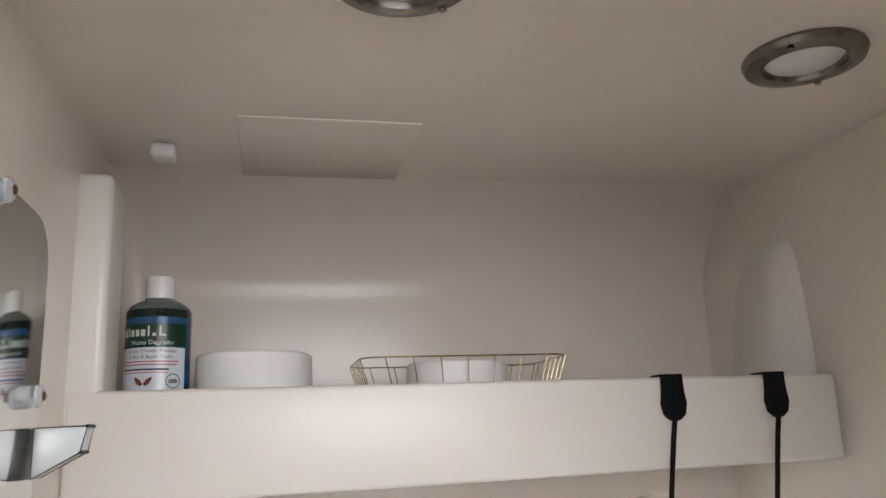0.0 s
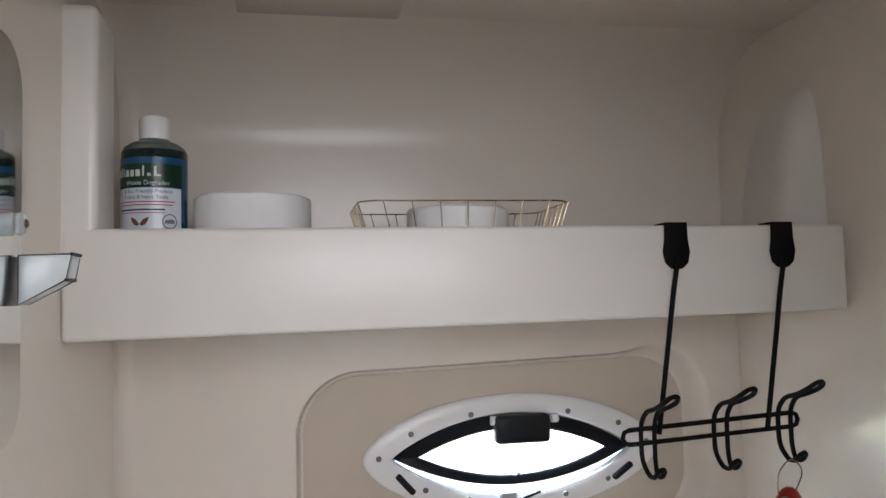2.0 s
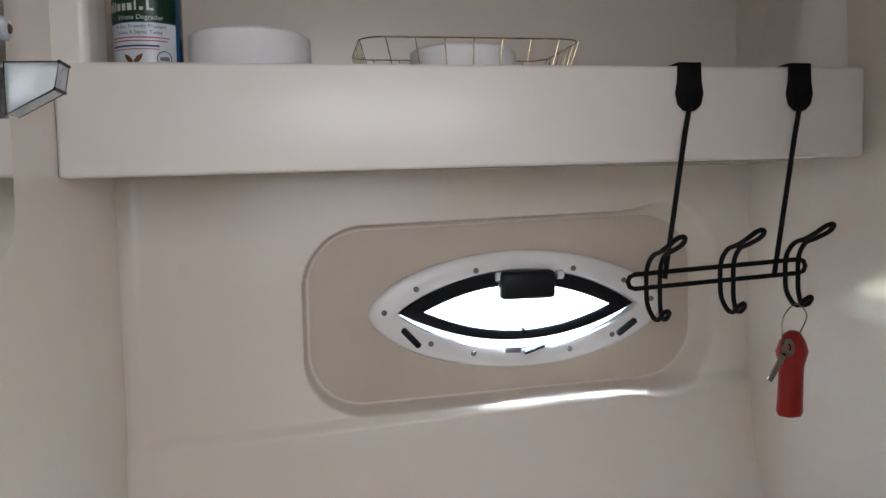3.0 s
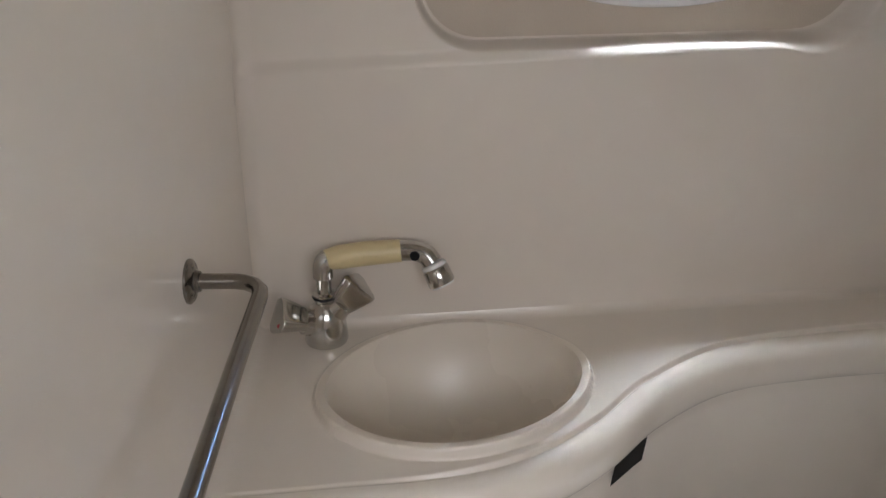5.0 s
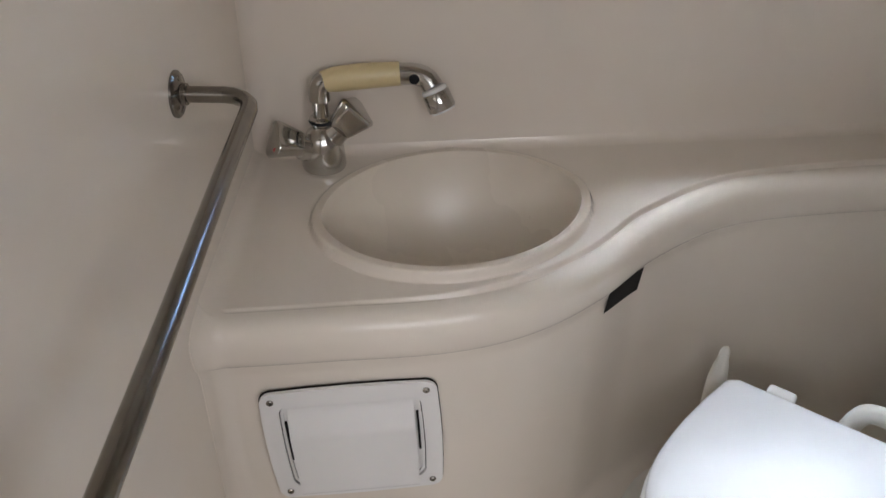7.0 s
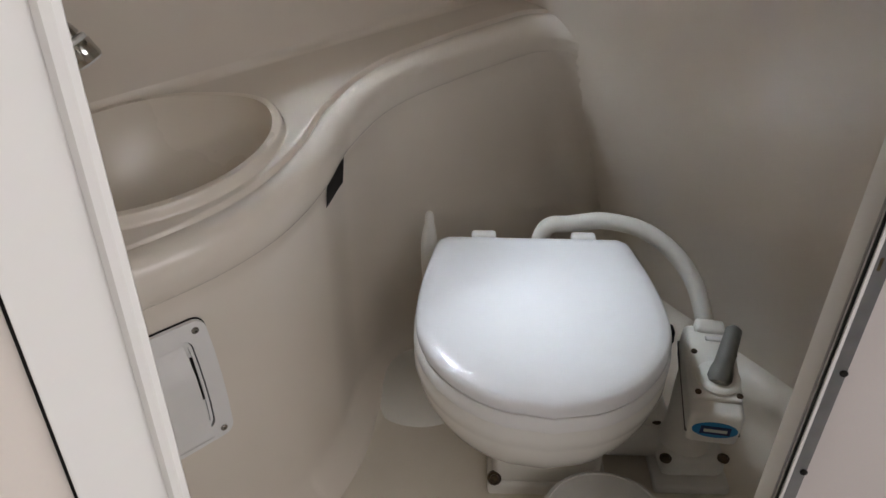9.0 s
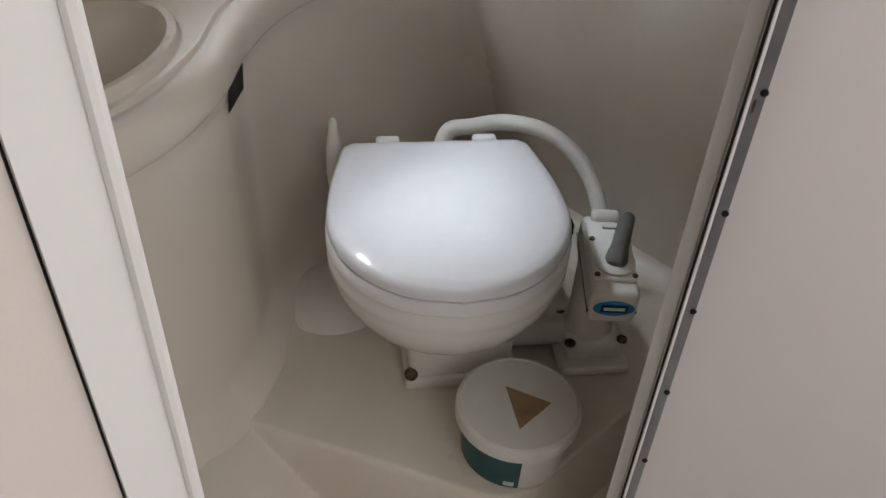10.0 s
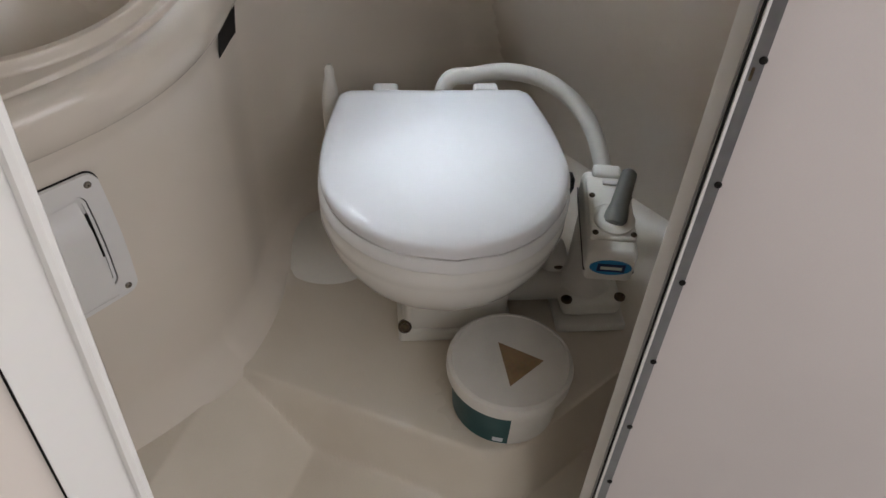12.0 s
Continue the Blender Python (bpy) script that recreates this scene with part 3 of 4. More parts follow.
for z, h, m, a0, a1 in ((0.0965, 0.0010, LRED, -60, 44), (0.0935, 0.0010, LRED, -60, 40), (0.0885, 0.0016, INK, -60, 26), (0.0860, 0.0008, LRED, -60, 26)):
    part("label_line", cylinder_patch(BX, BY, BR, a0, a1, SHELF + z, SHELF + z + h, 0.0012), m, label)


def bent(bm, a0, z0, off):
    """Wraps a flat drawing (x, y) round the bottle."""
    for v in bm.verts:
        a = v.co.x / BR + radians(a0)
        v.co = Vector((BX + (BR + off) * math.sin(a), BY - (BR + off) * math.cos(a), SHELF + z0 + v.co.y))
    return bm


def words(text, size, a0, z0, mat):
    cu = bpy.data.curves.new("label_words", "FONT")
    cu.body, cu.size, cu.align_x = text, size, "CENTER"
    tmp = new("label_words", cu)
    me = bpy.data.meshes.new_from_object(tmp)
    bpy.data.objects.remove(tmp)
    bm = bmesh.new()
    bm.from_mesh(me)
    bpy.data.meshes.remove(me)
    part("label_words", bent(bm, a0, z0, 0.0013), mat, label, smooth=False)


# printed lines bent round the bottle
words("Waste Degrader", 0.0062, -4, 0.1133, LTEXT)
words("& Eco Friendly Product", 0.0050, -4, 0.1055, INK)
words("Toilets & Septic Tanks", 0.0048, -8, 0.1000, INK)
for s in (-1, 1):
    bm = bmesh.new()
    bm.faces.new([bm.verts.new((s * u, v, 0)) for u, v in ((0, -0.003), (0.0035, 0.0015), (0.0085, 0.004), (0.0080, 0.0005), (0.0055, -0.0035), (0.002, -0.005))])
    part("label_spot", bent(bm, -16, 0.0785, 0.0014), ORANGE, label)
ring = [(0.0072 * math.cos(2 * math.pi * i / 32), 0.0072 * math.sin(2 * math.pi * i / 32)) for i in range(32)]
part("label_ring", bent(ring_prism(ring, [(u * 0.88, v * 0.88) for u, v in ring], 0.0001), 34, 0.0780, 0.0013), INK, label)
bm = bmesh.new()
bm.faces.new([bm.verts.new((u, v, 0)) for u, v in ((-0.0045, -0.002), (0.0045, -0.002), (0.0045, 0.001), (0.002, 0.0022), (-0.0045, 0.0012))])
part("label_spot", bent(bm, 34, 0.0780, 0.0014), HINGE, label)


def paper_roll(x, y, z, r, h, label, core=True):
    t = thing("toilet_roll", (x, y, z), label, "toilet roll", "toilet rolls on the shelf")
    m = Matrix.Translation((x, y, z))
    prof = [(0.022, 0.0), (r - 0.006, 0.0), (r, 0.004), (r + 0.0008, h * 0.5), (r, h - 0.0025), (r - 0.003, h), (0.024, h - 0.001), (0.022, h - 0.004)]
    bm = lathe(prof, 64, False)
    for v in bm.verts:
        a = math.atan2(v.co.y, v.co.x)
        k = 1 + 0.012 * math.sin(2 * a + 0.4) + 0.004 * noise.noise(v.co * 60)
        v.co.x, v.co.y = v.co.x * k, v.co.y * k
        if v.co.z > h - 0.004:
            v.co.z += 0.002 * noise.noise(Vector((v.co.x * 30, v.co.y * 30, 2)))
    part("paper", moved(bm, m), PAPER, t)
    part("core", moved(lathe([(0.0218, 0.001), (0.0218, h - 0.003), (0.0205, h - 0.003), (0.0205, 0.001)], 32, False), m), TRIANGLE, t, "brown cardboard core")
    return t


paper_roll(0.161, 0.968, SHELF, 0.0578, 0.1045, "white toilet roll standing on end on the shelf")
paper_roll(0.373, 0.965, SHELF + 0.004, 0.054, 0.088, "white toilet roll standing inside the wire basket")

basket = thing("wire_basket", (0.37, 0.965, SHELF), "low tray of thin brass wire on the shelf", "basket")


def basket_ring(k, z):
    hw, hd = 0.080 + 0.028 * k, 0.050 + 0.014 * k
    return [(0.371 + u, 0.966 + v, SHELF + z) for u, v in rounded(-hw, hw, -hd, hd, 0.022, 6)]


def basket_wire(fx, fy):
    a = (0.371 + 0.080 * fx, 0.966 + 0.050 * fy, SHELF + 0.003)
    b = (0.371 + 0.108 * fx, 0.966 + 0.064 * fy, SHELF + 0.094)
    part("wire", tube([a, b], 0.00055, 6), GOLD, basket)


part("rim", tube(basket_ring(1, 0.094), 0.0008, 8, True), GOLD, basket)
part("foot_ring", tube(basket_ring(0, 0.003), 0.0011, 8, True), GOLD, basket)
for i in range(7):
    basket_wire(-0.78 + 0.26 * i, -1)
    basket_wire(-0.78 + 0.26 * i, 1)
for i in range(8):
    basket_wire(-1, -0.8 + 1.6 * i / 7)
    basket_wire(1, -0.8 + 1.6 * i / 7)

# ---- hook rack over the shelf's board ----
rack = thing("hook_rack", (0.62, 0.886, 1.43), "black wire coat-hook rack hung over the shelf board", "hook rack")
for x in (0.580, 0.698):
    drop = [(-0.012, 0.0), (0.012, 0.0), (0.0125, -0.018), (0.0145, -0.030), (0.012, -0.041), (0.006, -0.0465), (0, -0.048), (-0.006, -0.0465), (-0.012, -0.041), (-0.0145, -0.030), (-0.0125, -0.018)]
    bm = moved(prism(drop, 0.0022, 0.0006, 2), Matrix.Translation((x, 0.8835, 1.6345)) @ pose(0, 0, 0, 90))
    bm = join(bm, box(x - 0.012, x + 0.012, 0.8813, 0.906, 1.6325, 1.6345, 0.0006), box(x - 0.012, x + 0.012, 0.9035, 0.9058, 1.605, 1.6345, 0.0006))
    part("strap", bm, BLACK, rack, "flat hooked strap")
    part("rod", tube([(x, 0.8795, 1.600), (x - 0.006, 0.880, 1.566), (x - 0.026, 0.883, 1.4245)], 0.0026, 12), BLACK, rack)
BARL, BARR = Vector((0.523, 0.884, 1.4225)), Vector((0.700, 0.884, 1.4315))
loop = [BARL + Vector((0, 0, 0.007)), BARR + Vector((0, 0, 0.007)), BARR + Vector((0.005, 0, 0.005)), BARR + Vector((0.007, 0, 0)), BARR + Vector((0.005, 0, -0.005)), BARR + Vector((0, 0, -0.007)), BARL + Vector((0, 0, -0.007)), BARL + Vector((-0.005, 0, -0.005)), BARL + Vector((-0.007, 0, 0)), BARL + Vector((-0.005, 0, 0.005))]
part("bar_loop", tube(loop, 0.0024, 10, True), BLACK, rack)
for k, x in enumerate((0.541, 0.619, 0.690)):
    z = 1.424 + 0.05 * (x - 0.54)
    y = 0.881
    w = 0.007
    one = [(x - w, y, z - 0.014), (x - w, y - 0.001, z + 0.010), (x - w * 0.9, y - 0.012, z + 0.024), (x - w * 0.8, y - 0.030, z + 0.030), (x - w * 0.9, y - 0.048, z + 0.037), (x - w * 0.6, y - 0.058, z + 0.043), (x, y - 0.061, z + 0.045)]
    two = [(2 * x - a, b, c) for a, b, c in one[::-1][1:]]
    low_end = [(x + w * 0.9, y - 0.002, z - 0.026), (x + w * 0.6, y - 0.010, z - 0.036), (x + w * 0.5, y - 0.020, z - 0.036), (x + w * 0.5, y - 0.027, z - 0.030), (x, y - 0.030, z - 0.027), (x - w * 0.5, y - 0.027, z - 0.030), (x - w * 0.5, y - 0.020, z - 0.036), (x - w * 0.6, y - 0.010, z - 0.036), (x - w * 0.9, y - 0.002, z - 0.026)]
    part("hook", tube(spline(one + two + low_end, 6, True), 0.0024, 8, True), BLACK, rack, "bent double-wire hook")

fob = thing("key_fob", (0.670, 0.853, 1.29), "red foam key float with a key on a steel ring", "key fob")
part("ring", tube(spline([(0.680, 0.858, 1.397), (0.664, 0.855, 1.385), (0.662, 0.853, 1.362), (0.668, 0.852, 1.355), (0.677, 0.854, 1.362), (0.690, 0.856, 1.385)], 6, True), 0.0007, 6, True), STEEL, fob)
bm = lathe([(0.004, 0.0), (0.0115, 0.002), (0.0135, 0.006), (0.0128, 0.020), (0.0125, 0.050), (0.0150, 0.060), (0.0165, 0.066), (0.0135, 0.075), (0.0085, 0.083), (0.004, 0.086)], 28)
bmesh.ops.scale(bm, vec=(1, 0.72, 1), verts=bm.verts)
part("float", moved(bm, pose(0.670, 0.853, 1.286, 0, 2, 0)), RED, fob)
key = join(moved(lathe([(0.0035, 0), (0.0085, 0), (0.0085, 0.002), (0.0035, 0.002)], 20, False), pose(0.660, 0.842, 1.358, 80, 0, 20)), moved(box(-0.003, 0.003, -0.001, 0.001, -0.030, 0.0, 0.0006), pose(0.657, 0.842, 1.352, 0, 32, 0)))
part("key", key, STEEL, fob, "worn steel key")

# ---- tap ----
tap = thing("mixer_tap", (0.089, 1.055, counter_z(0.089)), "chrome mixer tap with ivory-handled pull-out spray", "tap")
TZ = counter_z(0.089) + 0.002
TX, TY = 0.089, 1.074
body = moved(lathe([(0.0265, 0), (0.0275, 0.003), (0.0270, 0.010), (0.026, 0.022), (0.024, 0.036), (0.019, 0.047), (0.012, 0.054), (0.0115, 0.060)], 36), Matrix.Translation((TX, TY, TZ)))
part("body", body, CHROME, tap)
for sx, mark in ((-1, True), (1, False)):
    d = Vector((-0.86, -0.34, 0.34) if mark else (0.66, 0.06, 0.68)).normalized()
    turn = d.to_track_quat("Z", "Y").to_matrix().to_4x4()
    base = Vector((TX, TY, TZ + (0.022 if mark else 0.030)))
    arm = part("arm", moved(lathe([(0.019, -0.004), (0.0185, 0.012), (0.0165, 0.026), (0.0165, 0.0305), (0.013, 0.033)], 32), Matrix.Translation(base) @ turn), CHROME, tap)
    # three flat flanks with rounded ridges, widening outwards
    out = []
    for i in range(60):
        a = 2 * math.pi * i / 60
        near = min(abs((a - c + math.pi) % (2 * math.pi) - math.pi) for c in (math.pi / 3, math.pi, 5 * math.pi / 3))
        r = min(0.0185 / math.cos(near), 0.0262)
        out.append((r * math.cos(a), r * math.sin(a)))
    bm = prism(out, 0.036, 0.005, 3)
    for v in bm.verts:
        k = 0.66 + 0.34 * min(v.co.z / 0.030, 1)
        v.co.x, v.co.y = v.co.x * k, v.co.y * k
    knob = part("knob", moved(bm, Matrix.Translation(base + d * 0.030) @ turn), CHROME, tap, "three-sided chrome knob")
    if mark:
        side = d.cross(Vector((0, 0, 1))).normalized()
        spot = base + d * 0.052 + Vector((-0.2, -0.97, 0.1)).normalized() * 0.0225
        part("hot_mark", moved(lathe([(0.0035, 0), (0.0035, 0.0012), (0.002, 0.0016)], 16), Matrix.Translation(spot) @ Vector((-0.2, -0.97, 0.1)).to_track_quat("Z", "Y").to_matrix().to_4x4()), LRED, knob, "red hot-water mark")
part("stem", moved(lathe([(0.012, 0.056), (0.014, 0.060), (0.014, 0.066), (0.0095, 0.068), (0.0095, 0.092), (0.011, 0.094)], 28), Matrix.Translation((TX, TY, TZ))), CHROME, tap)
part("stem_ring", moved(lathe([(0.0145, 0.0605), (0.0152, 0.062), (0.0145, 0.064)], 28, False), Matrix.Translation((TX, TY, TZ))), BLACKP, tap)
spray = part("spray_handle", tube([(TX + 0.004, TY + 0.004, TZ + 0.110), (TX + 0.02, TY + 0.005, TZ + 0.113), (TX + 0.05, TY + 0.008, TZ + 0.116), (TX + 0.095, TY + 0.010, TZ + 0.119)], [0.0125, 0.0150, 0.0152, 0.0140], 24), IVORY, tap, "yellowed ivory plastic handle")
part("elbow", tube(spline([(TX, TY, TZ + 0.088), (TX, TY + 0.001, TZ + 0.100), (TX + 0.003, TY + 0.003, TZ + 0.109), (TX + 0.010, TY + 0.004, TZ + 0.111)], 5), 0.0125, 20), CHROME, tap)
head = [(TX + 0.094, TY + 0.010, TZ + 0.119), (TX + 0.112, TY + 0.008, TZ + 0.1195), (TX + 0.126, TY + 0.004, TZ + 0.116), (TX + 0.134, TY - 0.001, TZ + 0.107)]
part("spray_neck", tube(spline(head, 5), 0.0128, 20), CHROME, spray)
d = Vector((0.42, -0.28, -0.86)).normalized()
turn = Matrix.Translation(Vector(head[-1])) @ d.to_track_quat("Z", "Y").to_matrix().to_4x4()
part("spray_collar", moved(lathe([(0.0135, 0.0), (0.0155, 0.002), (0.0155, 0.005), (0.0145, 0.006)], 28), turn), WHITEP, spray, "white plastic collar")
part("spray_head", moved(lathe([(0.0150, 0.006), (0.0165, 0.008), (0.0170, 0.026), (0.0160, 0.028)], 30), turn), CHROME, spray)
part("spray_rose", moved(lathe([(0.0155, 0.028), (0.0145, 0.0305), (0.004, 0.0310)], 28), turn), WHITEP, spray, "pale spray rose")
part("spray_button", moved(lathe([(0.006, 0), (0.006, 0.0025), (0.004, 0.003)], 18), Matrix.Translation((TX + 0.112, TY - 0.0045, TZ + 0.119)) @ pose(0, 0, 0, 90)), BLACKP, spray)


# ---- things on the vanity's front ----
def face_point(x, z, off=0.0):
    nrm = front_normal(x)
    out = face_out(z, counter_z(x) - 0.058) + off
    return Vector((x + nrm.x * out, front_y(x, z) + nrm.y * out, z))


bm = sheet(lambda x, z: face_point(x, z - 0.07 * (x - 0.44), 0.0008), span(0.4130, 0.4610, 10), [0.8145, 0.850])
sticker = solo("black_sticker", bm, SLOT, "small black information sticker on the vanity front", "sticker")
bm = sheet(lambda x, z: face_point(x, z, 0.0012), span(0.424, 0.436, 3), [0.830, 0.8315])
part("print_line", bm, GREY, sticker)
part("print_line", sheet(lambda x, z: face_point(x, z, 0.0012), span(0.425, 0.433, 3), [0.835, 0.8365]), GREY, sticker)

holder = thing("paper_holder", (0.142, 0.785, 0.64), "white recessed toilet-paper holder screwed to the vanity front", "paper holder")
HM = Matrix.Translation(face_point(0.142, 0.717, 0.0015)) @ pose(0, 0, 0, 90, -3.5, 3.6)


def barrel(w, h, bow, r, n=10):
    """A rounded oblong whose sides bow outwards."""
    out = []
    for u, v in rounded(-w / 2, w / 2, -h / 2, h / 2, r, n):
        out.append((u, v))
    fine = []
    for (a, b), (c, d) in zip(out, out[1:] + out[:1]):
        for k in range(4):
            u, v = a + (c - a) * k / 4, b + (d - b) * k / 4
            fine.append((u * (1 + bow * (1 - (2 * v / h) ** 2)), v * (1 + bow * (1 - (2 * u / w) ** 2))))
    return fine


part("gasket", moved(ring_prism(barrel(0.1825, 0.1645, 0.035, 0.012), barrel(0.141, 0.123, 0.03, 0.012), 0.002), HM), SLOT, holder, "dark sealing line")
part("frame", moved(ring_prism(barrel(0.181, 0.163, 0.035, 0.012), barrel(0.146, 0.128, 0.03, 0.012), 0.006), HM), WHITEP, holder)
part("inner_frame", moved(ring_prism(barrel(0.144, 0.126, 0.03, 0.012), barrel(0.138, 0.120, 0.03, 0.010), 0.004), HM), WHITEP, holder)
bm = sheet(lambda u, v: (u, v, 0.0022 + 0.0135 * smooth(0.056, 0.022, v) * smooth(-0.0775, -0.066, v) ** 0.5), span(-0.0655, 0.0655, 12), span(-0.0772, 0.0556, 40))
part("flap", moved(bm, HM), WHITEP, holder, "curved white flap over the roll")
for u in (-0.0690, 0.0690):
    part("side_slit", moved(box(u - 0.0012, u + 0.0012, -0.020, 0.038, 0.0020, 0.0052), HM), SLOT, holder, "dark slit beside the roll")
part("back_plate", moved(box(-0.075, 0.075, -0.066, 0.066, -0.002, 0.0016), HM), WHITEP, holder)
for u in (-0.080, 0.080):
    for v in (-0.071, 0.071):
        screw("screw", HM @ Vector((u, v, 0.006)), HM.to_3x3() @ Vector((0, 0, 1)), holder, 0.0038)

# ---- toilet ----
toilet = thing("marine_toilet", (0.66, 0.72, DECK), "white marine toilet with closed lid on the plinth", "toilet")
TM = Matrix.Translation((0.703, 0.818, 0)) @ pose(0, 0, 0, 0, 0, -36)


def seat_line(grow=0.0, n=40, squeeze=1.0, cy=-0.17):
    """A rounded D: straight at the back, full and round at the front."""
    side = []
    for i in range(n + 1):
        y = -0.318 * i / n
        if y > -0.165:
            w = 0.127 + 0.024 * math.sin(math.pi / 2 * (-y / 0.165))
            w -= 0.010 * max(1 + y / 0.012, 0) ** 2
        else:
            w = 0.151 * max(1 - ((-y - 0.165) / 0.153) ** 2, 0) ** 0.5
        side.append((w, y))
    pts = [(w, y) for w, y in side] + [(-w, y) for w, y in side[::-1][1:]]
    out = []
    for w, y in pts:
        k = 1 + grow / 0.16
        out.append((-0.012 + w * k * squeeze, cy + (y - cy) * k * squeeze))
    return out


def loft(rows):
    bm = bmesh.new()
    rings = [[bm.verts.new((u, v, z)) for u, v in line] for line, z in rows]
    n = len(rings[0])
    for a, b in zip(rings, rings[1:]):
        for i in range(n):
            bm.faces.new((a[i], a[(i + 1) % n], b[(i + 1) % n], b[i]))
    bm.faces.new(rings[0][::-1])
    bm.faces.new(rings[-1])
    return bm


part("lid", moved(loft([(seat_line(-0.004), 0.6835), (seat_line(0.000), 0.6855), (seat_line(0.0005), 0.694), (seat_line(-0.0015), 0.6995), (seat_line(-0.006), 0.7030), (seat_line(-0.018), 0.7048), (seat_line(-0.08), 0.7058)]), TM), LID, toilet, "closed glossy white lid")
part("seat", moved(loft([(seat_line(-0.002), 0.662), (seat_line(0.003), 0.665), (seat_line(0.003), 0.676), (seat_line(-0.001), 0.6815)]), TM), WHITEP, toilet)
rows = []
for z, q in ((0.660, 0.99), (0.652, 1.015), (0.640, 1.015), (0.634, 0.995), (0.630, 0.995), (0.615, 0.975), (0.597, 0.925), (0.580, 0.865), (0.564, 0.785), (0.552, 0.70), (0.543, 0.60), (0.538, 0.48), (0.536, 0.30)):
    rows.append((seat_line(0.0, squeeze=q, cy=-0.15), z))
part("bowl", moved(loft(rows[::-1]), TM), CERAMIC, toilet, "glazed white bowl")
part("pedestal", moved(box(-0.060, 0.085, -0.196, -0.02, DECK + 0.012, 0.540, 0.012), TM), PUMPW, toilet)
part("base_plate", moved(box(-0.066, 0.095, -0.202, 0.0, DECK - 0.002, DECK + 0.020, 0.005), TM), PUMPW, toilet)
for u, v in ((-0.058, -0.192), (0.078, -0.192), (-0.058, -0.03)):
    bm = moved(lathe([(0.0095, -0.004), (0.0095, 0.003), (0.007, 0.006), (0.006, 0.004)], 18), TM @ Matrix.Translation((u, v - 0.004, DECK + 0.026)) @ pose(0, 0, 0, 60))
    part("bolt", bm, SCREW, toilet, "tarnished bronze bolt")
for u in (-0.078, 0.058):
    part("hinge", moved(box(u - 0.017, u + 0.017, -0.006, 0.014, 0.664, 0.7035, 0.005), TM), WHITEP, toilet)
bm = loft([([(r * math.cos(a), 0.6 * r * math.sin(a)) for a in (2 * math.pi * i / 20 for i in range(20))], z) for r, z in ((0.010, 0.63), (0.0115, 0.660), (0.0118, 0.685), (0.0095, 0.706), (0.0065, 0.718), (0.0062, 0.731), (0.003, 0.7375))])
part("valve_lever", moved(bm, pose(0.580, 0.909, 0, 0, 0, -20)), PUMPW, toilet, "pale plastic valve lever")
part("mounting_pad", moved(lathe([(0.092, 0), (0.090, 0.003), (0.078, 0.012), (0.040, 0.036), (0.002, 0.038)], 44), Matrix.Translation((0.572, 0.920, DECK - 0.002))), PUMPW, toilet, "pale moulded pad under the bowl")
part("cross_pipe", moved(lathe([(0.024, -0.05), (0.024, 0.12)], 26), TM @ Matrix.Translation((0.09, -0.125, 0.447)) @ pose(0, 0, 0, 0, 90)), PUMPW, toilet)
hose = spline([TM @ Vector(p) for p in ((-0.005, 0.030, 0.640), (0.010, 0.040, 0.690), (0.045, 0.042, 0.697), (0.090, 0.037, 0.706), (0.140, 0.021, 0.703), (0.180, -0.010, 0.687), (0.204, -0.044, 0.662), (0.214, -0.080, 0.632), (0.214, -0.092, 0.615))], 8)
part("hose", tube(hose, 0.0118, 18), PUMPW, toilet, "white ribbed flush hose")

pump = part("pump", moved(box(0.160, 0.262, -0.196, -0.062, DECK, DECK + 0.016, 0.005), TM), PUMPW, toilet, "ivory hand pump beside the bowl")
part("pump_foot", moved(box(0.168, 0.256, -0.180, -0.070, DECK + 0.014, DECK + 0.050, 0.012), TM), PUMPW, pump)
part("pump_column", moved(lathe([(0.040, 0.45), (0.036, 0.47), (0.031, 0.49), (0.030, 0.585)], 36), TM @ Matrix.Translation((0.208, -0.135, 0))), PUMPW, pump)
PM = TM @ Matrix.Translation((0.205, -0.165, 0.585)) @ pose(0, 0, 0, 6, 0, -8)
part("pump_head", moved(box(-0.0315, 0.0315, -0.078, 0.072, -0.012, 0.043, 0.009, 4), PM), PUMPW, pump)
part("pump_cover", moved(box(-0.029, 0.029, -0.056, 0.054, 0.040, 0.049, 0.004), PM), PUMPW, pump)
part("pump_gasket", moved(box(-0.0325, 0.0325, -0.074, 0.0730, 0.004, 0.007, 0.001), PM), GREY, pump)
part("pump_collar", moved(lathe([(0.0265, 0.049), (0.0265, 0.052), (0.022, 0.055), (0.017, 0.0555)], 36), PM @ Matrix.Translation((0.002, -0.025, 0))), PUMPW, pump)
a, b = PM @ Vector((0.002, -0.030, 0.054)), PM @ Vector((0.022, 0.036, 0.075))
part("pump_lever", tube([a.lerp(b, k) for k in (-0.13, -0.10, 0.0, 0.16, 0.30, 0.62, 0.98, 1.04)], [0.006, 0.0115, 0.0150, 0.0142, 0.0118, 0.0110, 0.0102, 0.006], 20), GREY, pump, "grey rubber pump lever")
part("pump_neck", moved(box(-0.019, 0.019, 0.050, 0.074, 0.030, 0.054, 0.006), PM), PUMPW, pump)
part("pump_switch", moved(box(-0.008, 0.012, 0.036, 0.043, 0.049, 0.0525, 0.0015), PM), WHITEP, pump)
for u, v in ((-0.023, 0.016), (0.025, 0.016), (-0.023, -0.049), (0.025, -0.049)):
    screw("pump_screw", PM @ Vector((u, v, 0.049)), PM.to_3x3() @ Vector((0, 0, 1)), pump, 0.004, SCREW)
bm = prism([(0.0265 * math.cos(2 * math.pi * i / 40), 0.0135 * math.sin(2 * math.pi * i / 40)) for i in range(40)], 0.001)
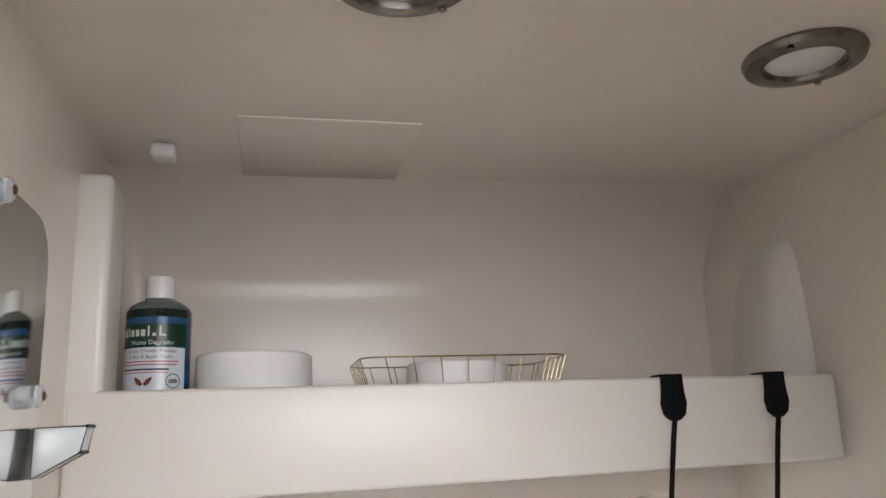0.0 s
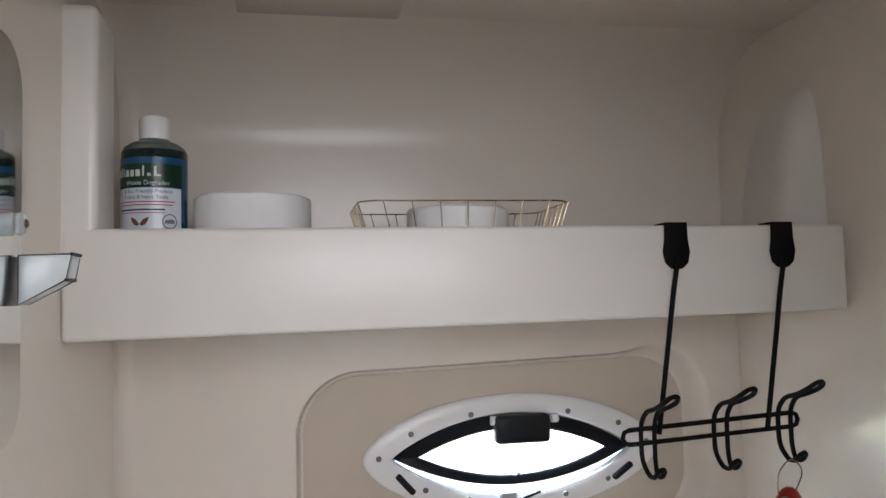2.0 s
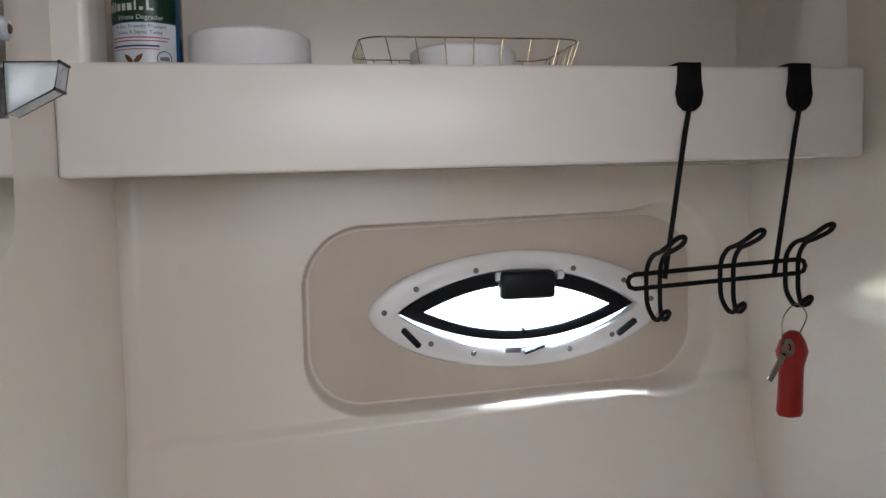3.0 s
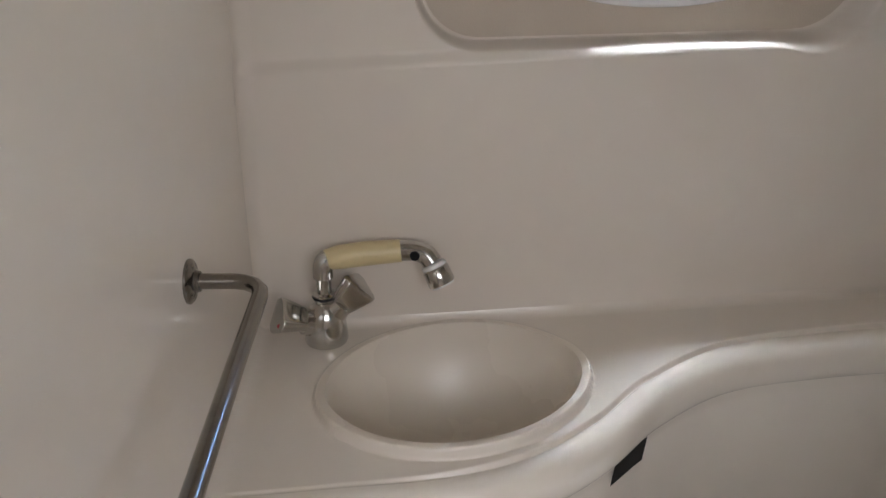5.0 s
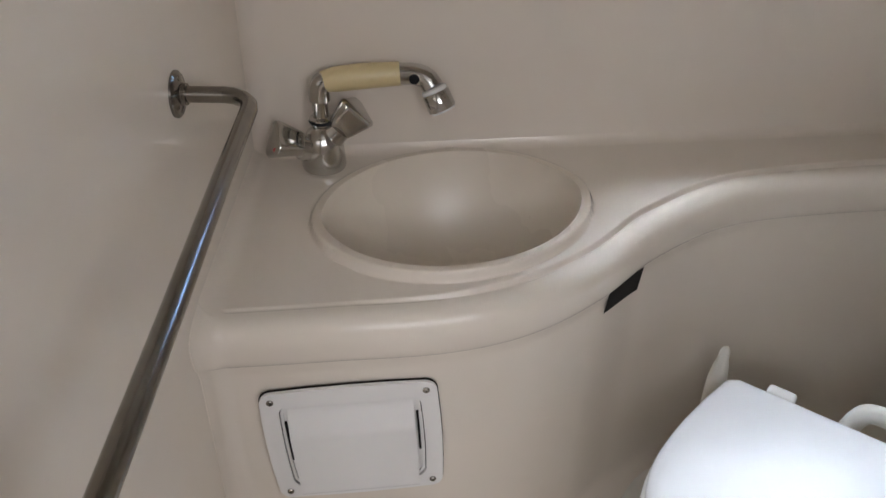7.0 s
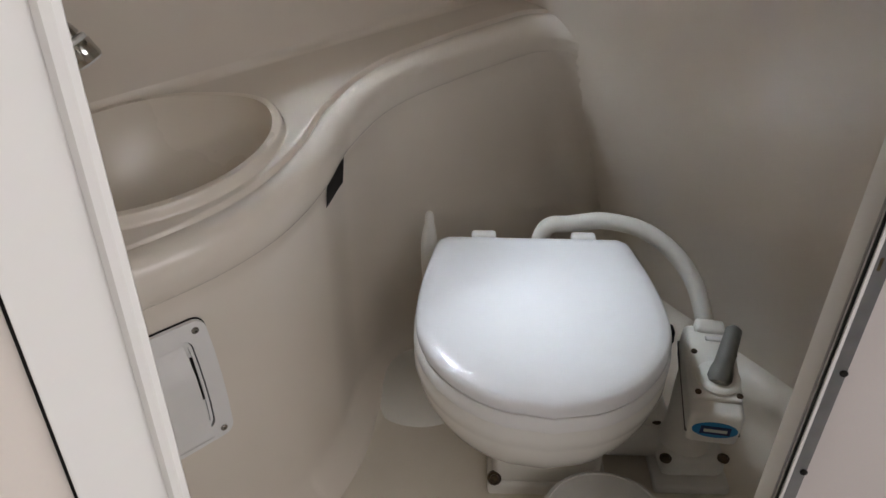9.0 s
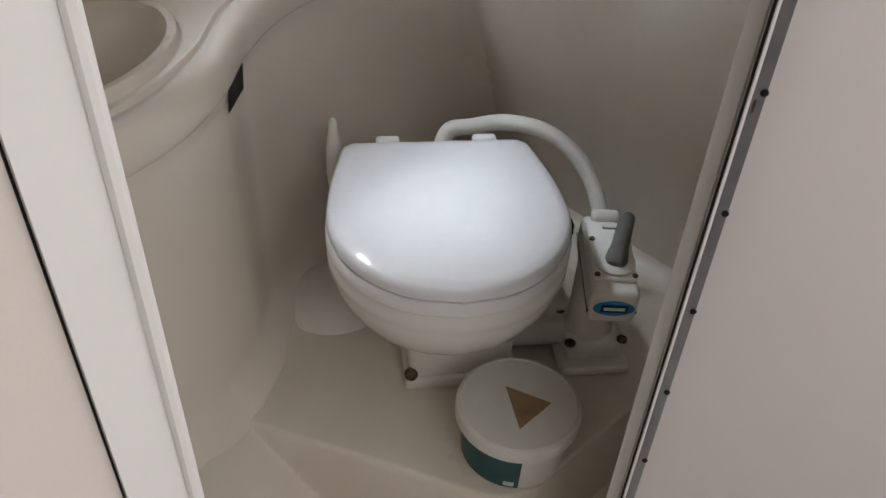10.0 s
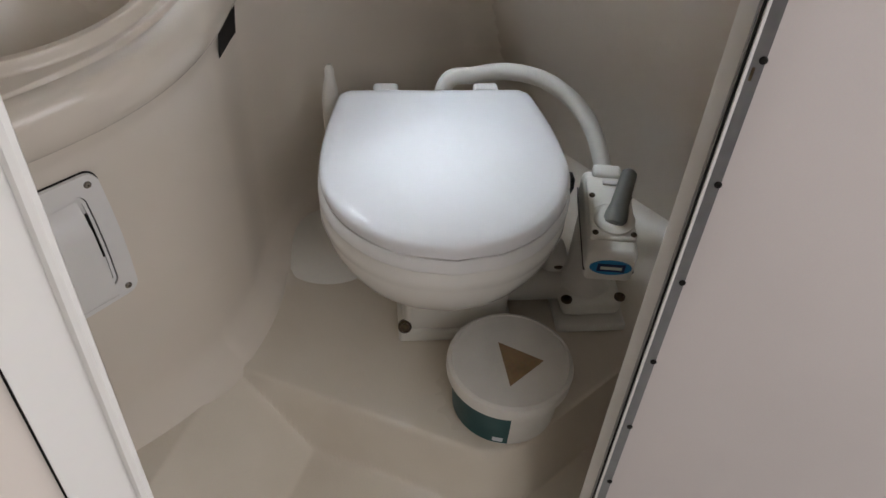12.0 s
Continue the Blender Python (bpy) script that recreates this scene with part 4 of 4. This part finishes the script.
badge = PM @ Matrix.Translation((0, -0.078, 0.018)) @ pose(0, 0, 0, 90)
part("badge", moved(bm, badge), LOGO, pump, "blue oval maker's badge")
part("badge_bar", moved(box(-0.017, 0.018, -0.007, 0.007, 0.0008, 0.0016), badge), LOGODARK, pump)
part("badge_mark", moved(box(-0.013, 0.014, -0.0025, 0.0025, 0.0014, 0.0022), badge), LTEXT, pump)
for u, v, z in ((0.172, -0.176, 0.466), (0.250, -0.174, 0.466), (0.168, -0.120, 0.480), (0.160, -0.095, 0.498)):
    bm = moved(lathe([(0.008, 0), (0.008, 0.003), (0.0055, 0.005), (0.005, 0.003)], 16), TM @ Matrix.Translation((u, v, z - 0.002)))
    part("pump_bolt", bm, SCREW, pump, "tarnished bronze bolt")
part("elbow", moved(box(0.148, 0.185, -0.125, -0.070, 0.45, 0.495, 0.012), TM), PUMPW, pump)
part("hose_clip", moved(box(0.128, 0.182, -0.082, -0.062, 0.585, 0.607, 0.004), TM), BLACKP, pump, "black hose clip")
part("rear_pipe", tube(spline([TM @ Vector(p) for p in ((0.150, -0.02, 0.44), (0.150, -0.06, 0.50), (0.155, -0.075, 0.56), (0.165, -0.08, 0.60))], 6), 0.017, 16), BLACKP, pump, "black rubber pipe")

# ---- tub ----
UX, UY = 0.575, 0.527
tub = thing("plastic_tub", (UX, UY, DECK), "round white plastic tub with teal label on the plinth", "tub")
part("body", moved(lathe([(0.064, 0.0), (0.067, 0.003), (0.072, 0.078)], 52), Matrix.Translation((UX, UY, DECK))), TUB, tub)
part("lid", moved(lathe([(0.0745, 0.070), (0.0795, 0.071), (0.0800, 0.083), (0.0785, 0.0875), (0.0735, 0.0900), (0.0725, 0.0885), (0.060, 0.0884), (0.002, 0.0884)], 60), Matrix.Translation((UX, UY, DECK))), TUB, tub, "pressed-on white lid")
bm = sheet(lambda a, z: (UX + (0.0675 + 0.005 * (z - DECK) / 0.08 + 0.0006) * math.sin(radians(a)), UY - (0.0675 + 0.005 * (z - DECK) / 0.08 + 0.0006) * math.cos(radians(a)), z), span(-130, -41, 22), [DECK + 0.006, DECK + 0.068])
lab = part("label", bm, TEAL, tub, "teal printed label")
bm = sheet(lambda a, z: (UX + 0.0692 * math.sin(radians(a)), UY - 0.0692 * math.cos(radians(a)), z), span(-57, -46, 4), [DECK + 0.010, DECK + 0.024])
part("label_patch", bm, LWHITE, lab)
tri = [Vector((0.582, 0.557)), Vector((0.606, 0.499)), Vector((0.545, 0.497))]
bm = bmesh.new()
bm.faces.new([bm.verts.new((p.x, p.y, DECK + 0.0888)) for p in tri])
part("triangle", bm, TRIANGLE, tub, "brown paper triangle stuck on the lid")

# ---- doorway ----
Y0, Y1 = 0.330, 0.342
XL, XR, ZB, ZT = 0.095, 0.499, 0.345, 1.83
DM = Matrix.Translation((0, Y1, 0)) @ pose(0, 0, 0, 90)
inner = rounded(XL, XR, ZB, ZT, 0.085, 12)
bm = moved(ring_prism(rounded(-1.25, 1.65, -0.02, 2.02, 0.001, 12), inner, Y1 - Y0), DM)
doorway = solo("wall_bulkhead", bm, LINING, "cream laminated bulkhead with a rounded doorway", "wall", "structure")
# a dark ring stands for the black gap between lining and trim
bm = moved(ring_prism(rounded(XL - 0.0244, XR + 0.001, ZB - 0.0284, ZT + 0.0284, 0.11, 12), rounded(XL - 0.0236, XR + 0.0005, ZB - 0.027, ZT + 0.027, 0.108, 12), 0.0015), Matrix.Translation((0, Y0 + 0.0008, 0)) @ pose(0, 0, 0, 90))
part("joint_line", bm, SLOT, doorway, "dark strip set in for the gap beside the trim")
trim = ring_prism(rounded(XL - 0.0235, XR + 0.004, ZB - 0.027, ZT + 0.027, 0.108, 12), rounded(XL + 0.002, XR - 0.002, ZB + 0.002, ZT - 0.002, 0.083, 12), 0.016)
part("door_trim", moved(trim, Matrix.Translation((0, Y1 + 0.0005, 0)) @ pose(0, 0, 0, 90)), TRIM, doorway, "white painted doorway trim")
bead = rounded(XL + 0.001, XR - 0.001, ZB + 0.001, ZT - 0.001, 0.084, 12)
part("trim_bead", tube([(x, Y0 - 0.004, z) for x, z in bead], 0.0030, 8, True), TRIM, doorway, "rounded edge bead")

door = thing("cabin_door", (XR, Y0, 0.42), "pale laminate door standing open on a long metal hinge", "door")
D = Matrix.Translation((XR - 0.003, Y0 - 0.0006, 0)) @ pose(0, 0, 0, 0, 0, -52)
leaf = rounded(0.004, 0.415, 0.438, 1.80, 0.05, 10)
part("leaf", moved(prism(leaf, 0.012, 0.0015, 2), D @ pose(0, 0.002, 0, 90)), DOORM, door)
part("hinge_leaf", moved(box(0.0030, 0.0112, -0.0125, -0.0095, 0.478, 1.78, 0.0006), D), HINGE, door, "long grey metal hinge")
part("hinge_strip", moved(box(0.0004, 0.0029, -0.0133, -0.0095, 0.474, 1.782, 0.0005), D), TRIM, door, "narrow white hinge edge")
part("hinge_gap", moved(box(-0.0012, 0.0004, -0.0120, -0.0095, 0.468, 1.782, 0.0003), D), SLOT, door, "dark hinge line")
part("leaf_joint", moved(box(0.0108, 0.0116, -0.0108, -0.0095, 0.440, 0.478), D), SLOT, door, "dark joint under the hinge")
part("trim_groove", box(XR - 0.0030, XR - 0.0018, 0.3292, 0.3305, 0.470, 1.780), ALU, doorway, "pale groove along the trim")
part("jamb_strip", box(XR - 0.0075, XR - 0.0030, Y0 - 0.010, Y0 - 0.0065, 0.462, 1.785, 0.001), TRIM, door, "white jamb strip")
part("jamb_seal", box(XR - 0.0088, XR - 0.0076, Y0 - 0.0092, Y0 - 0.0068, 0.462, 1.785), ALU, door, "grey groove of the jamb")
for k in range(14):
    z = 0.490 + 0.0935 * k
    screw("screw", D @ Vector((0.0094, -0.0125, z)), D.to_3x3() @ Vector((0, -1, 0)), door, 0.0026, SLOT)
part("joint_clip", box(XR - 0.010, XR - 0.004, Y0 - 0.0135, Y0 - 0.0105, 1.036, 1.046, 0.001), SCREW, door)

# ---- cabin behind the camera; its unseen walls and ceiling are added to bounce light ----
solo("cabin_floor", box(-1.25, 1.65, -1.80, 0.33, -0.03, 0.0), TRIM, "pale cabin sole", "floor", "structure")
solo("unseen_cabin_ceiling", box(-1.25, 1.65, -1.80, 0.33, 1.99, 2.02), TRIM, "unseen white ceiling added to close the cabin", "ceiling", "structure")
solo("unseen_cabin_wall_left", box(-1.28, -1.25, -1.80, 0.342, -0.03, 2.02), LINING, "unseen cream wall added to close the cabin side", "wall", "structure")
solo("unseen_cabin_wall_right", box(1.65, 1.68, -1.80, 0.342, -0.03, 2.02), LINING, "unseen cream wall added to close the cabin side", "wall", "structure")
solo("unseen_cabin_wall_aft", box(-1.28, 1.68, -1.83, -1.80, -0.03, 2.02), LINING, "unseen cream wall added to close the cabin aft", "wall", "structure")

# round pale lid of a container on the pan
pail = thing("floor_pail", (0.172, 0.507, FLOOR), "low round container with pale blue lid on the floor", "container")
part("body", moved(lathe([(0.058, 0.0), (0.060, 0.003), (0.066, 0.050)], 44), Matrix.Translation((0.172, 0.507, FLOOR))), TUB, pail)
part("lid", moved(lathe([(0.069, 0.046), (0.072, 0.048), (0.072, 0.056), (0.068, 0.060), (0.002, 0.0605)], 48), Matrix.Translation((0.172, 0.507, FLOOR))), PALEBLUE, pail, "pale blue lid")
